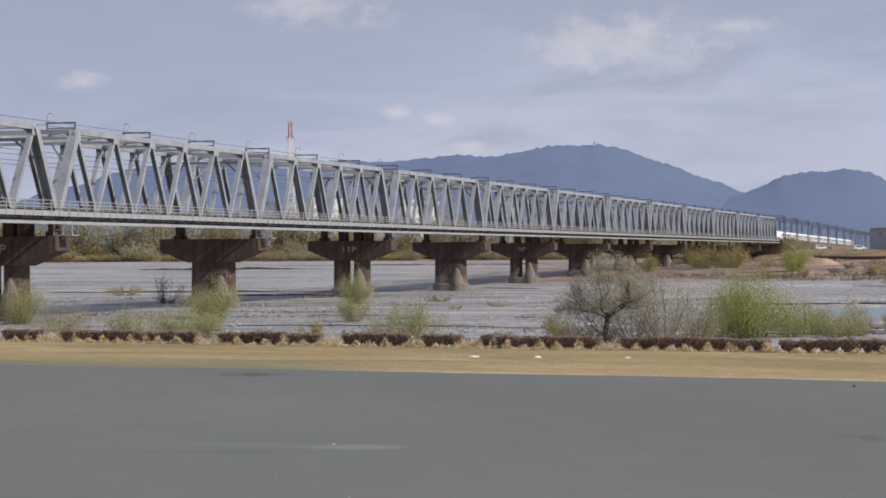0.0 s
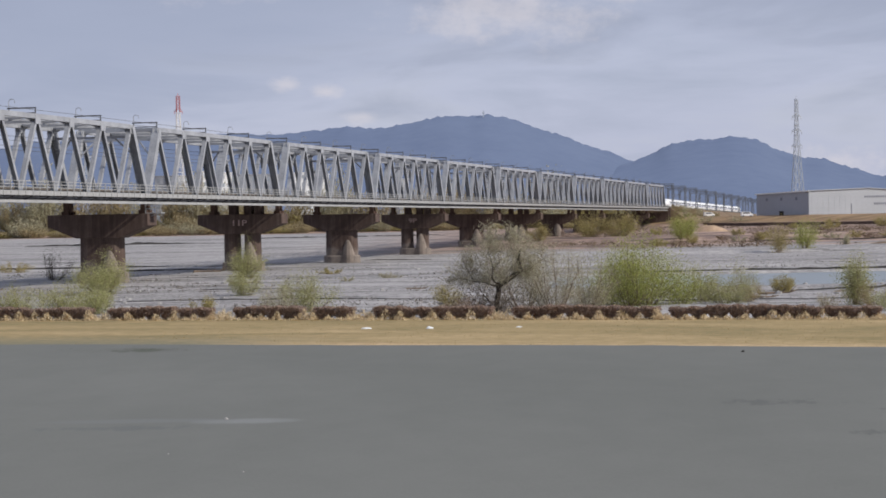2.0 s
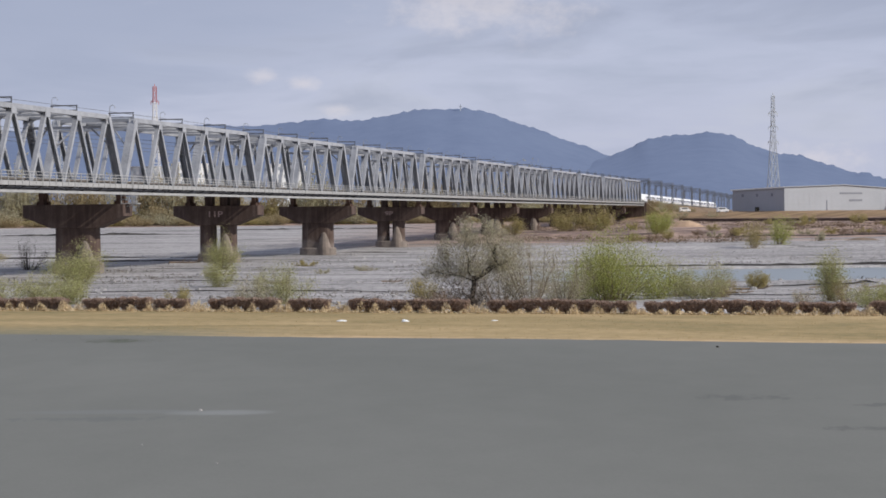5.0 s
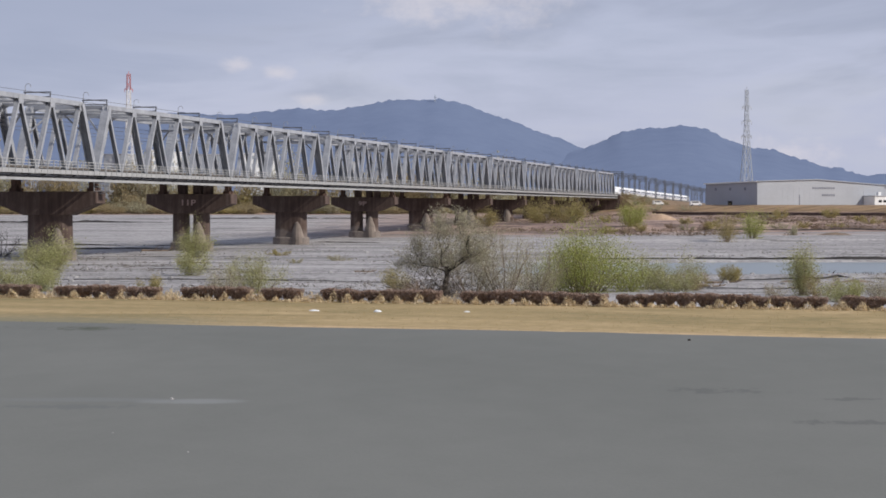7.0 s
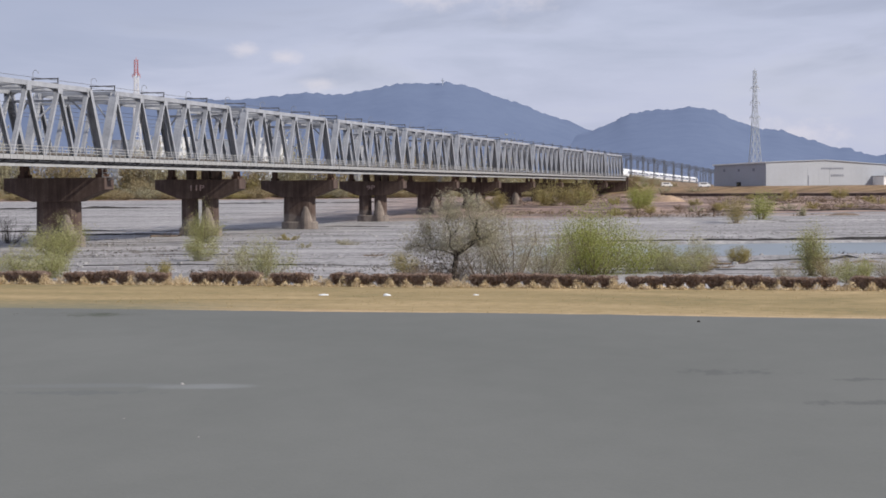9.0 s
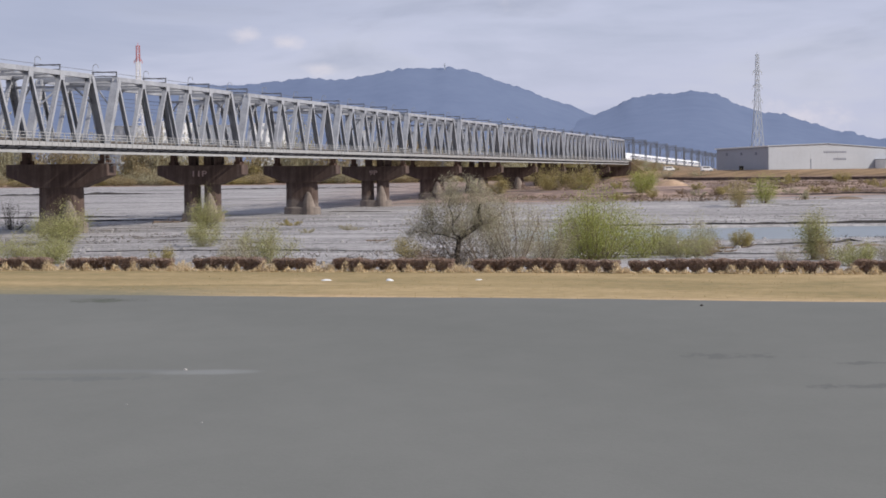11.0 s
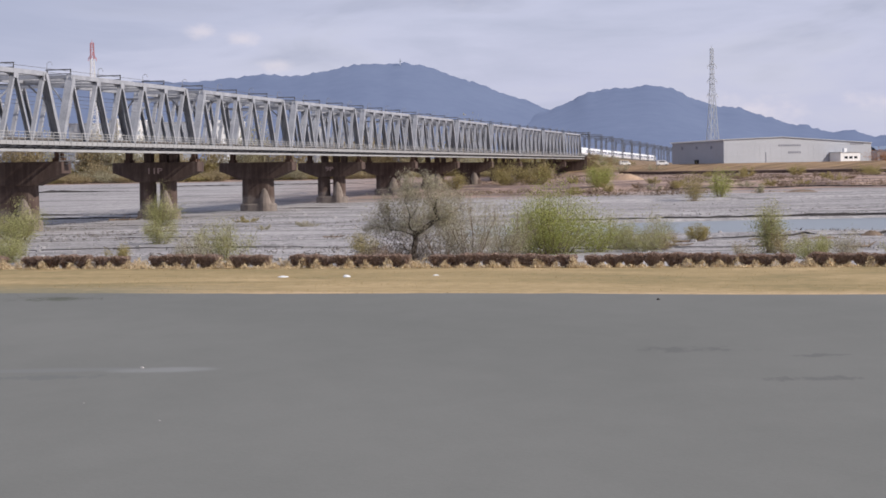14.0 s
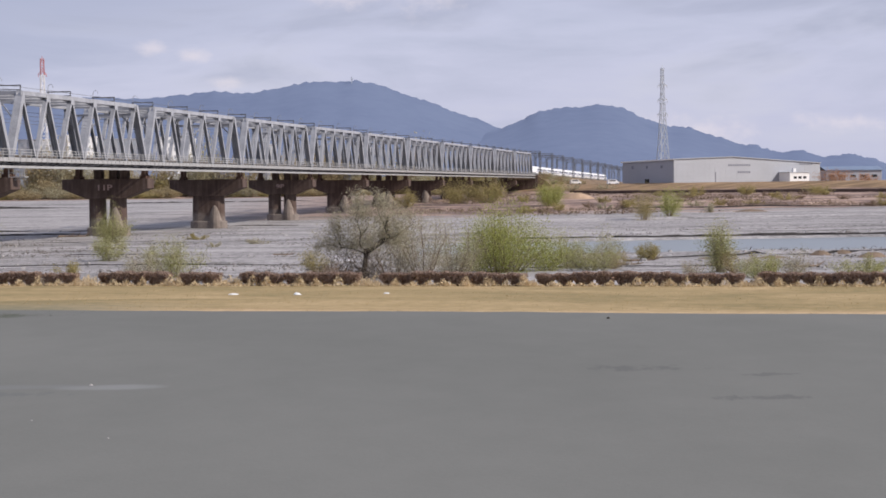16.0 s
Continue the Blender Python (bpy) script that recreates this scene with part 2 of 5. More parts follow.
def yard_surface():
    """Bare grey rolled ground with a pale chalky smear and dark damp flecks."""
    m, n, b = material("rolled grey ground", 0.95)
    v = n.add("ShaderNodeTexCoord").outputs["Object"]
    p = n.add("ShaderNodeSeparateXYZ", ins={0: v})
    wide = n.noise(n.scaled(v, (0.05, 0.03, 1.0)), 1.0, 4.0, 0.5, 0.3)
    mid = n.noise(n.scaled(v, (0.5, 0.25, 1.0)), 1.0, 4.0, 0.6)
    fine = n.noise(v, 7.0, 3.0, 0.6)
    blot = n.noise(n.scaled(v, (1.4, 0.5, 1.0)), 1.0, 5.0, 0.65)
    t = n.math("ADD", n.math("MULTIPLY", wide, 0.5), n.math("ADD", n.math("MULTIPLY", mid, 0.3), n.math("MULTIPLY", fine, 0.2)))
    col = n.ramp(t, (0.36, (0.138, 0.143, 0.131)), (0.64, (0.167, 0.171, 0.158)))
    for cx, cy, rx, ry, tint, amount in (
        (-8.9, 70.2, 2.2, 1.1, (0.24, 0.25, 0.25), 0.6), (-13.0, 70.8, 4.2, 0.9, (0.18, 0.19, 0.19), 0.5), (-13.2, 68.3, 3.0, 0.8, (0.11, 0.12, 0.12), 0.5),
        (-20.3, 111.5, 1.6, 2.0, (0.09, 0.10, 0.075), 0.8), (10.3, 74.5, 2.2, 1.3, (0.095, 0.098, 0.094), 0.6), (12.8, 63.3, 1.5, 0.8, (0.095, 0.098, 0.094), 0.6),
        (14.6, 71.0, 1.0, 0.6, (0.095, 0.098, 0.094), 0.6)):
        dx = n.math("DIVIDE", n.math("SUBTRACT", p.outputs[0], cx), rx)
        dy = n.math("DIVIDE", n.math("SUBTRACT", p.outputs[1], cy), ry)
        d = n.math("ADD", n.math("ADD", n.math("MULTIPLY", dx, dx), n.math("MULTIPLY", dy, dy)), n.math("MULTIPLY", n.math("SUBTRACT", mid if tint[0] > 0.17 else blot, 0.5), 1.6 if tint[0] > 0.17 else 7.0))
        col = n.mix(n.remap(d, 1.1, 0.0, 0.0, amount), col, tint)
    n.t.links.new(col, b.inputs["Base Color"])
    h = n.add("ShaderNodeBump", ins={"Strength": 0.25, "Distance": 0.03, "Height": fine})
    n.t.links.new(h.outputs[0], b.inputs["Normal"])
    return m


def lawn_surface():
    """Winter lawn, straw-coloured with mown streaks, barer along the edge of the grey ground."""
    m, n, b = material("winter lawn", 0.95)
    v = n.add("ShaderNodeTexCoord").outputs["Object"]
    p = n.add("ShaderNodeSeparateXYZ", ins={0: v})
    strip = n.noise(n.scaled(v, (0.05, 0.12, 1.0)), 1.0, 4.0, 0.6, 0.8)
    fine = n.noise(n.scaled(v, (0.6, 1.0, 1.0)), 1.6, 4.0, 0.65)
    t = n.math("ADD", n.math("MULTIPLY", strip, 0.58), n.math("MULTIPLY", fine, 0.42))
    col = n.ramp(t, (0.36, (0.20, 0.165, 0.075)), (0.5, (0.32, 0.24, 0.115)), (0.64, (0.46, 0.34, 0.185)))
    rim = n.remap(n.math("ADD", p.outputs[1], n.math("MULTIPLY", n.math("SUBTRACT", strip, 0.5), 9.0)), 3.6, 0.6)
    # the straw rim stops upstream, where the grass thins out into grey-green weeds
    down = n.remap(n.math("ADD", p.outputs[0], n.math("MULTIPLY", n.math("SUBTRACT", strip, 0.5), 18.0)), -52.0, -40.0)
    thin = n.math("MULTIPLY", n.remap(n.math("ADD", p.outputs[1], n.math("MULTIPLY", n.math("SUBTRACT", fine, 0.5), 8.0)), 11.0, 0.0), n.math("SUBTRACT", 1.0, down))
    col = n.mix(n.math("MULTIPLY", thin, 0.8), col, (0.175, 0.17, 0.115))
    rim = n.math("MULTIPLY", rim, down)
    col = n.mix(rim, col, n.ramp(fine, (0.35, (0.42, 0.29, 0.16)), (0.65, (0.60, 0.44, 0.27))))
    n.t.links.new(col, b.inputs["Base Color"])
    return m


def forest_slope():
    """Wooded hills far off, the blue haze of the air put into their colour."""
    m, n, b = material("wooded hills in haze blue", 1.0)
    v = n.add("ShaderNodeTexCoord").outputs["Object"]
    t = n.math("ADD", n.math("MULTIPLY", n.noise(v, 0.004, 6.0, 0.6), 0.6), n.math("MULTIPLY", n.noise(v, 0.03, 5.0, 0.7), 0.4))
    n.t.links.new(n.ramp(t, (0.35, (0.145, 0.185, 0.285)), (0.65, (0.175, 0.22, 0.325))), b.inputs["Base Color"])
    b.inputs["Specular IOR Level"].default_value = 0.0
    # normals bent mostly upwards, evening out the slopes' shade as haze and crowns would
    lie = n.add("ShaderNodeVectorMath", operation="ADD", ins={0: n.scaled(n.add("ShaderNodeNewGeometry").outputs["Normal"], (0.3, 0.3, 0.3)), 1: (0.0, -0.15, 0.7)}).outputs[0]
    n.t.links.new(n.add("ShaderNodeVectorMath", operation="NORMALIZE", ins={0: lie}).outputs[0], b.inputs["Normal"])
    return m


def channel_water():
    m, n, b = material("shallow river water", 0.28)
    b.inputs["Base Color"].default_value = (0.20, 0.23, 0.24, 1)
    v = n.add("ShaderNodeTexCoord").outputs["Object"]
    h = n.add("ShaderNodeBump", ins={"Strength": 0.25, "Distance": 0.1, "Height": n.noise(n.scaled(v, (1.0, 0.5, 1.0)), 1.5, 3.0)})
    n.t.links.new(h.outputs[0], b.inputs["Normal"])
    return m


# ---- mesh helpers ----
class Shape:
    """Collects vertices and faces of one mesh."""

    def __init__(self):
        self.v, self.f = [], []

    def ring(self, pts):
        k = len(self.v)
        self.v += [tuple(p) for p in pts]
        return list(range(k, len(self.v)))

    def loft(self, rings, close=True):
        ids = [self.ring(r) for r in rings]
        n = len(ids[0])
        for a, b in zip(ids, ids[1:]):
            self.f += [(a[i], a[(i + 1) % n], b[(i + 1) % n], b[i]) for i in range(n)]
        if close:
            self.f += [tuple(reversed(ids[0])), tuple(ids[-1])]
        return self

    def box(self, c, s, m=None):
        x, y, z = s[0] / 2, s[1] / 2, s[2] / 2
        m = m or Matrix.Identity(4)
        at = lambda i, j, k: m @ Vector((c[0] + i * x, c[1] + j * y, c[2] + k * z))
        return self.loft([[at(-1, -1, k), at(1, -1, k), at(1, 1, k), at(-1, 1, k)] for k in (-1, 1)])

    def beam(self, p, q, w, h, up=(0, 0, 1)):
        """A box from p to q, w wide across and h deep towards up."""
        p, q = Vector(p), Vector(q)
        d = (q - p).normalized()
        s = d.cross(Vector(up)).normalized() * (w / 2)
        u = s.cross(d).normalized() * (h / 2)
        return self.loft([[e - s - u, e + s - u, e + s + u, e - s + u] for e in (p, q)])

    def tube(self, pts, radii, n=5):
        pts = [Vector(p) for p in pts]
        rings = []
        for i, p in enumerate(pts):
            d = (pts[min(i + 1, len(pts) - 1)] - pts[max(i - 1, 0)]).normalized()
            a = d.orthogonal().normalized()
            b = d.cross(a)
            rings.append([p + (a * math.cos(t) + b * math.sin(t)) * radii[i] for t in (2 * math.pi * k / n for k in range(n))])
        return self.loft(rings)

    def mesh(self, name, mat, smooth=False):
        me = bpy.data.meshes.new(name)
        me.from_pydata(self.v, [], self.f)
        me.materials.append(mat)
        if smooth:
            me.shade_smooth()
        return me


def part(name, shape, mat, parent, label="", smooth=False):
    ob = new(name, shape.mesh(name, mat, smooth))
    ob.parent = parent
    if label:
        tagged(ob, label)
    return ob


def thing(name, m, label, category, group=""):
    ob = new(name)
    ob.matrix_basis = m
    ob.empty_display_size = 0.5
    return tagged(ob, label, category, group)


def whole(name, shape, mat, label="", category="", group="", kind="", smooth=False):
    return tagged(new(name, shape.mesh(name, mat, smooth)), label, category, group, kind)


rnd = random.Random(7)

# ---- the lie of the land ----
# park edge: along and across the line of the hedge
ALONG, ACROSS = Vector((0.955, -0.297, 0)), Vector((0.297, 0.955, 0))
YARD_EDGE, HEDGE_LINE, PARK_Z = 105.8, 133.6, 0.6


def wobble(x, s, k):
    return noise.noise((x * s, k * 7.3, 0.5))


def bank_line(x):
    return 880.0 - 0.8 * min(max(x - 60.0, 0.0), 260.0) + 14 * wobble(x, 0.004, 5)


def land(x, y):
    b = 0.297 * x + 0.955 * y
    if b < 137:
        if y > 30:
            return PARK_Z
        return PARK_Z + (6.0 - PARK_Z) * min(1.0, max(0.0, (30 - y) / 28.0))
    z = float(np.interp(y, (0, 392, 453, 512, 600, 700, 880), (0.0, 0.0, 0.45, 1.25, 2.4, 3.3, 4.1)))
    # channel downstream, with cut banks that face the hedge
    wet = max(0.0, min(1.0, (x - 4.0) / 12.0))
    e = y + 5 * wobble(x, 0.02, 1) + 1.2 * wobble(x, 0.15, 2)
    z -= 1.0 * wet * max(0.0, min(1.0, (e - 226) / 14)) * (1.0 if e < 281 else max(0.0, 1 - (e - 281) / 1.2))
    for at, drop, side, k in ((345, 0.45, -1, 3), (322, 0.3, 1, 6), (428, 0.6, -1, 4), (250, 0.25, -1, 8), (213, 0.3, -1, 9), (560, 0.5, -1, 11)):
        e = y + 16 * wobble(x, 0.012, k) + 2 * wobble(x, 0.12, k + 1)
        w = max(0.0, min(1.0, (-side * x + 25) / 25.0)) if side < 0 else wet
        if e < at:
            z -= drop * w * max(0.0, 1 - (at - e) / 60.0)
    z += 0.14 * noise.noise((x * 0.08, y * 0.08, 3.1)) + 0.07 * noise.noise((x * 0.4, y * 0.4, 9.1))
    s = y - bank_line(x)
    if s > -26:
        crest = 8.0 if x > 40 else 6.6
        z += (crest - z) * min(1.0, (s + 26) / 26)
        if s > 8:
            z += (6.0 - z) * min(1.0, (s - 8) / 14)
    k = min(1.0, (b - 137) / 5.0)
    return PARK_Z * (1 - k) + z * k


def grade_lines():
    xs = [-5000, -3000, -1800, -1100, -700, -480, -340, -260, -200, -160]
    xs += list(np.arange(-135, 60, 2.0)) + list(np.arange(60, 300, 3.5)) + [310, 360, 450, 620, 900, 1400, 2400, 5000]
    ys = [-5000, -2000, -800, -300, -120, -50, -10, 2, 9, 16, 23, 30, 50, 80, 110]
    ys += list(np.arange(125, 165, 2.0)) + list(np.arange(165, 300, 1.25)) + list(np.arange(300, 480, 3.0)) + list(np.arange(480, 920, 7.0))
    ys += [940, 1000, 1100, 1300, 1600, 2100, 2800, 3600, 5000]
    return xs, ys


g = Shape()
xs, ys = grade_lines()
g.v = [(float(x), float(y), land(float(x), float(y)) if abs(x) < 600 and y < 1000 else (6.0 if y >= 1000 or y < 2 else land(float(x), float(y)))) for y in ys for x in xs]
nx = len(xs)
g.f = [(j * nx + i, j * nx + i + 1, (j + 1) * nx + i + 1, (j + 1) * nx + i) for j in range(len(ys) - 1) for i in range(nx - 1)]
whole("ground", g, river_bed(), "grey cobble river bed rising to scrubby earth banks", "ground", kind="structure", smooth=True)


def sheet(name, mat, label, category, near, far, z, half=420.0, step=4.0, ragged=0.0):
    """A strip of ground beside the hedge, between two distances across its line."""
    sh = Shape()
    n = int(2 * half / step)
    for i in range(n + 1):
        a = -half + i * step
        for k, (b, r) in enumerate(((near, 0.0), (far, ragged))):
            p = ALONG * a + ACROSS * (b + r * (noise.noise((a * 0.05, 2.0, k)) + 0.5 * noise.noise((a * 0.4, 5.0, k))))
            sh.v.append((p.x, p.y, z))
    sh.f = [(2 * i, 2 * i + 2, 2 * i + 3, 2 * i + 1) for i in range(n)]
    return whole(name, sh, mat, label, category, kind="structure")


sheet("pavement", yard_surface(), "bare grey rolled ground of a riverside yard", "ground", 30.0, YARD_EDGE, PARK_Z + 0.06, 300.0, 2.0, 1.1)
lawn = sheet("lawn", lawn_surface(), "straw-coloured winter lawn beside the hedge", "grass", -3.0, HEDGE_LINE + 2.2 - YARD_EDGE, 0.0, 300.0, 4.0)
# the lawn keeps its own axes, so that its streaks run along the strip
for v in lawn.data.vertices:
    p = Vector(v.co)
    v.co = (p.dot(ALONG), p.dot(ACROSS), 0.0)
lawn.matrix_basis = Matrix.Translation(ACROSS * YARD_EDGE + Vector((0, 0, PARK_Z + 0.03))) @ pose(0, 0, 0, 0, 0, math.degrees(math.atan2(ALONG.y, ALONG.x)))

w = Shape()
w.v = [(x, y, -0.42) for x, y in ((2, 215), (420, 215), (420, 285), (2, 285))]
w.f = [(0, 1, 2, 3)]
whole("water", w, channel_water(), "shallow pale river channel among the gravel", "water", kind="structure")


# ---- hills ----
def hills(name, ridge, y0, depth, label, seed):
    """A wooded ridge: bearing and height as tangents of a few summits and saddles; spurs run down towards the river."""
    sh = Shape()
    us = np.linspace(ridge[0][0], ridge[-1][0], 330)
    hs = np.interp(us, [r[0] for r in ridge], [r[1] for r in ridge])
    hs = np.convolve(np.pad(hs, 2, mode="edge"), (0.1, 0.2, 0.4, 0.2, 0.1), "valid")
    rows = 34
    for j in range(rows + 3):
        k = j / rows
        for u, h in zip(us, hs):
            y = y0 + depth * min(k, 1.15)
            top = EYE + h * (y0 + depth) + 4.0 * noise.noise((u * 95, seed, 0)) * min(1.0, k) ** 3 + 4.5 * noise.noise((u * 380, seed, 2)) * min(1.0, k) ** 24
            spur = noise.fractal((u * y0 * 0.0022 + seed, k * depth * 0.0022, 0.3), 0.9, 2.1, 4)
            f = min(1.0, k) ** 1.15
            z = 4 + (top - 4) * f + spur * 8 * f * (1 - min(1.0, k)) * 2
            z += 1.0 * noise.noise((u * 160, k * 24, seed)) * f
            if k > 1:
                z = top - (k - 1) * 700
            sh.v.append((u * y, y, z))
    n = len(us)
    sh.f = [(j * n + i, j * n + i + 1, (j + 1) * n + i + 1, (j + 1) * n + i) for j in range(rows + 2) for i in range(n - 1)]
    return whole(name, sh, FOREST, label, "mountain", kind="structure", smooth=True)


FOREST = forest_slope()
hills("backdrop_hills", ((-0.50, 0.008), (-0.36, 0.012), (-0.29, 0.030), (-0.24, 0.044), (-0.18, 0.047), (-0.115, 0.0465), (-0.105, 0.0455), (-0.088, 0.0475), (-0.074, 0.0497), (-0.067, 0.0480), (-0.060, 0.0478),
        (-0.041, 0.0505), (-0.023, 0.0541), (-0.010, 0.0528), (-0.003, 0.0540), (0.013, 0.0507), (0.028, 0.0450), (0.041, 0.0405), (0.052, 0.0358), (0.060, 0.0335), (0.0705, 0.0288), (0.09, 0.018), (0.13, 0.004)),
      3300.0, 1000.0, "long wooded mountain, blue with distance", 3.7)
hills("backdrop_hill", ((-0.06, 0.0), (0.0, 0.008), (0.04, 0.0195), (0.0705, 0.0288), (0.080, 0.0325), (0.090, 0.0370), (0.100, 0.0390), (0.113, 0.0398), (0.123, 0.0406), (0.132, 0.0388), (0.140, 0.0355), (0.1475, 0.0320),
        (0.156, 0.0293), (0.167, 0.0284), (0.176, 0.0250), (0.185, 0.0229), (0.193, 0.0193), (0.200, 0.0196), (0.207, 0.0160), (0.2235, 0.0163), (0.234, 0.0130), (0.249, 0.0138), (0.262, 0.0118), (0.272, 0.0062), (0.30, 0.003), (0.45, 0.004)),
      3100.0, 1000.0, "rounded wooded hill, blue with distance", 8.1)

# ---- the bridge ----
SPAN, RISE, WIDTH = 60.0, 9.5, 11.5
NODE_Z, RAIL_Z = 11.96, 12.95
DIR = Vector((math.sin(0.206), math.cos(0.206), 0))
JOINT = Vector((-48.4, 274.55, 0))
TURN = -math.degrees(0.206)


def joint(n, across=0.0, z=0.0):
    """A pose at joint n of the near truss: y along the line, x to the near side."""
    p = JOINT + DIR * (SPAN * n)
    return Matrix.Translation((p.x, p.y, z)) @ pose(0, 0, 0, 0, 0, TURN) @ Matrix.Translation((-across, 0, 0))


def truss_span():
    t = thing("truss_span", joint(0, 0, NODE_Z), "grey riveted steel through-truss railway span on piers", "bridge span", "truss spans of the railway bridge")
    gap = 0.25
    panel = SPAN / 6
    for x in (0.0, -WIDTH):
        out = 1 if x == 0 else -1
        part("bottom_chord", Shape().beam((x, gap, 0), (x, SPAN - gap, 0), 0.6, 0.9), STEEL, t)
        top = Shape().beam((x, panel / 2 - 0.3, RISE), (x, SPAN - panel / 2 + 0.3, RISE), 0.62, 0.62)
        for i in range(6):  # gusset plates
            y = panel * (i + 0.5)
            top.box((x + out * 0.33, y, RISE - 0.4), (0.05, 1.5, 1.1))
            top.box((x - out * 0.33, y, RISE - 0.4), (0.05, 1.5, 1.1))
        part("top_chord", top, STEEL, t)
        for i in range(12):
            y0 = panel / 2 * i
            a, b = (y0, y0 + panel / 2)
            z0, z1 = (0, RISE) if i % 2 == 0 else (RISE, 0)
            end = i in (0, 11)
            if i == 0:
                a += gap
            if i == 11:
                b -= gap
            # built-up trough: two side plates and a cover plate on the upper side, open below
            wide, deep = (1.08, 0.8) if end else (0.56, 0.42)
            nrm = Vector((0, -(z1 - z0), b - a)).normalized() * (deep / 2)
            sec = Shape().beam((x, a + nrm.y, z0 + nrm.z), (x, b + nrm.y, z1 + nrm.z), wide, 0.05, (0, 1, 0.2))
            for sg in (-1, 1):
                sec.beam((x + sg * (wide / 2 - 0.02), a, z0), (x + sg * (wide / 2 - 0.02), b, z1), 0.05, deep, (0, 1, 0.2))
            part("end_post" if end else "diagonal", sec, STEEL, t)
    for i in range(6):
        y = panel * (i + 0.5)
        s = Shape().beam((-0.3, y, RISE + 0.05), (-WIDTH + 0.3, y, RISE + 0.05), 0.4, 0.5)
        for sg, x0 in ((-1, -0.3), (1, -WIDTH + 0.3)):  # curved bracket plates at both ends
            arc = [Vector((x0 + sg * 1.3 * (1 - math.sin(q)), 0, RISE - 0.2 - 1.3 * (1 - math.cos(q)))) for q in np.linspace(0, math.pi / 2, 6)]
            s.loft([[Vector((p.x, y + dy, p.z)) for p in [Vector((x0, 0, RISE - 0.2))] + arc] for dy in (-0.06, 0.06)])
        part("top_strut", s, STEEL, t)
    for i in range(5):
        y0, y1 = panel * (i + 0.5), panel * (i + 1.5)
        part("wind_brace", Shape().beam((-0.3, y0, RISE + 0.05), (-WIDTH + 0.3, y1, RISE + 0.05), 0.26, 0.24), STEEL, t)
        part("wind_brace", Shape().beam((-0.3, y1, RISE - 0.03), (-WIDTH + 0.3, y0, RISE - 0.03), 0.26, 0.24), STEEL, t)
    for y0, y1, sg in ((gap, panel / 2, 1), (SPAN - gap, SPAN - panel / 2, -1)):  # portals
        s = Shape()
        for f in (0.86,):
            y = y0 + (y1 - y0) * f
            s.beam((-0.3, y, RISE * f), (-WIDTH + 0.3, y, RISE * f), 0.3, 0.35)
        for xa, xb in ((-0.35, -2.6), (-WIDTH + 0.35, -WIDTH + 2.6)):
            s.beam((xa, y0 + (y1 - y0) * 0.6, RISE * 0.6), (xb, y0 + (y1 - y0) * 0.86, RISE * 0.86), 0.22, 0.22, (0, 1, 0))
        part("portal_bracing", s, STEEL, t)
    for i in range(7):
        y = min(max(panel * i, 0.6), SPAN - 0.6)
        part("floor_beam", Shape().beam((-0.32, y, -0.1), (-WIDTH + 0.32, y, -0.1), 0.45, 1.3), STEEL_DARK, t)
    s = Shape()
    for x in (-2.6, -4.2, -7.3, -8.9):
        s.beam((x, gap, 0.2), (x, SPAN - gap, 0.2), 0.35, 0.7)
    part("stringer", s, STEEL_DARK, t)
    part("deck", Shape().box((-WIDTH / 2, SPAN / 2, 0.66), (10.9, SPAN - 0.3, 0.14)), BALLAST, t, "dark track deck of sleepers and plates")
    s = Shape()
    for x in (-3.02 + 0.15, -3.02 - 1.29, -7.32 + 0.15, -7.32 - 1.29):
        s.box((x + 0.35, SPAN / 2, 0.87), (0.08, SPAN, 0.2))
    part("rail", s, STEEL_DARK, t)
    # footway on brackets outside the near truss
    fw = part("footway", Shape().box((0.98, SPAN / 2, -0.12), (1.34, SPAN - 0.1, 0.16)).box((1.7, SPAN / 2, 0.08), (0.1, SPAN - 0.1, 0.56)), RAIL, t, "light grey footway with railings")
    s = Shape()
    for z in (0.75, 1.1, 1.5):
        s.beam((1.7, 0.05, z), (1.7, SPAN - 0.05, z), 0.08, 0.08)
    part("handrail", s, RAIL, fw)
    for k in range(31):
        y = 0.2 + k * (SPAN - 0.4) / 30
        part("rail_post", RAIL_POST, RAIL, fw).matrix_basis = Matrix.Translation((1.76, y, 0.0))
    for k in range(13):
        y = 0.6 + k * (SPAN - 1.2) / 12
        s = Shape().beam((0.3, y, -0.25), (1.7, y, -0.25), 0.14, 0.16)
        s.beam((0.3, y, -0.8), (1.6, y, -0.3), 0.12, 0.14, (0, 1, 0))
        part("footway_bracket", s, STEEL_DARK, t)
    part("cable_duct", Shape().beam((1.5, 0, -0.92), (1.5, SPAN, -0.92), 0.32, 0.34), RAIL, t, "pale cable duct slung below the footway")
    # its dark colour carries the shadow line below the footway
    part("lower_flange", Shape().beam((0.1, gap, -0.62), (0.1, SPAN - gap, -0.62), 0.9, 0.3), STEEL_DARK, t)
    # far side handrail
    s = Shape()
    for z in (0.9, 1.5):
        s.beam((-WIDTH - 1.4, 0.05, z), (-WIDTH - 1.4, SPAN - 0.05, z), 0.07, 0.07)
    for k in range(21):
        s.beam((-WIDTH - 1.4, k * 3.0, -0.1), (-WIDTH - 1.4, k * 3.0, 1.5), 0.07, 0.07, (0, 1, 0))
    s.box((-WIDTH - 0.9, SPAN / 2, -0.12), (1.2, SPAN, 0.16))
    part("far_footway", s, RAIL, t)
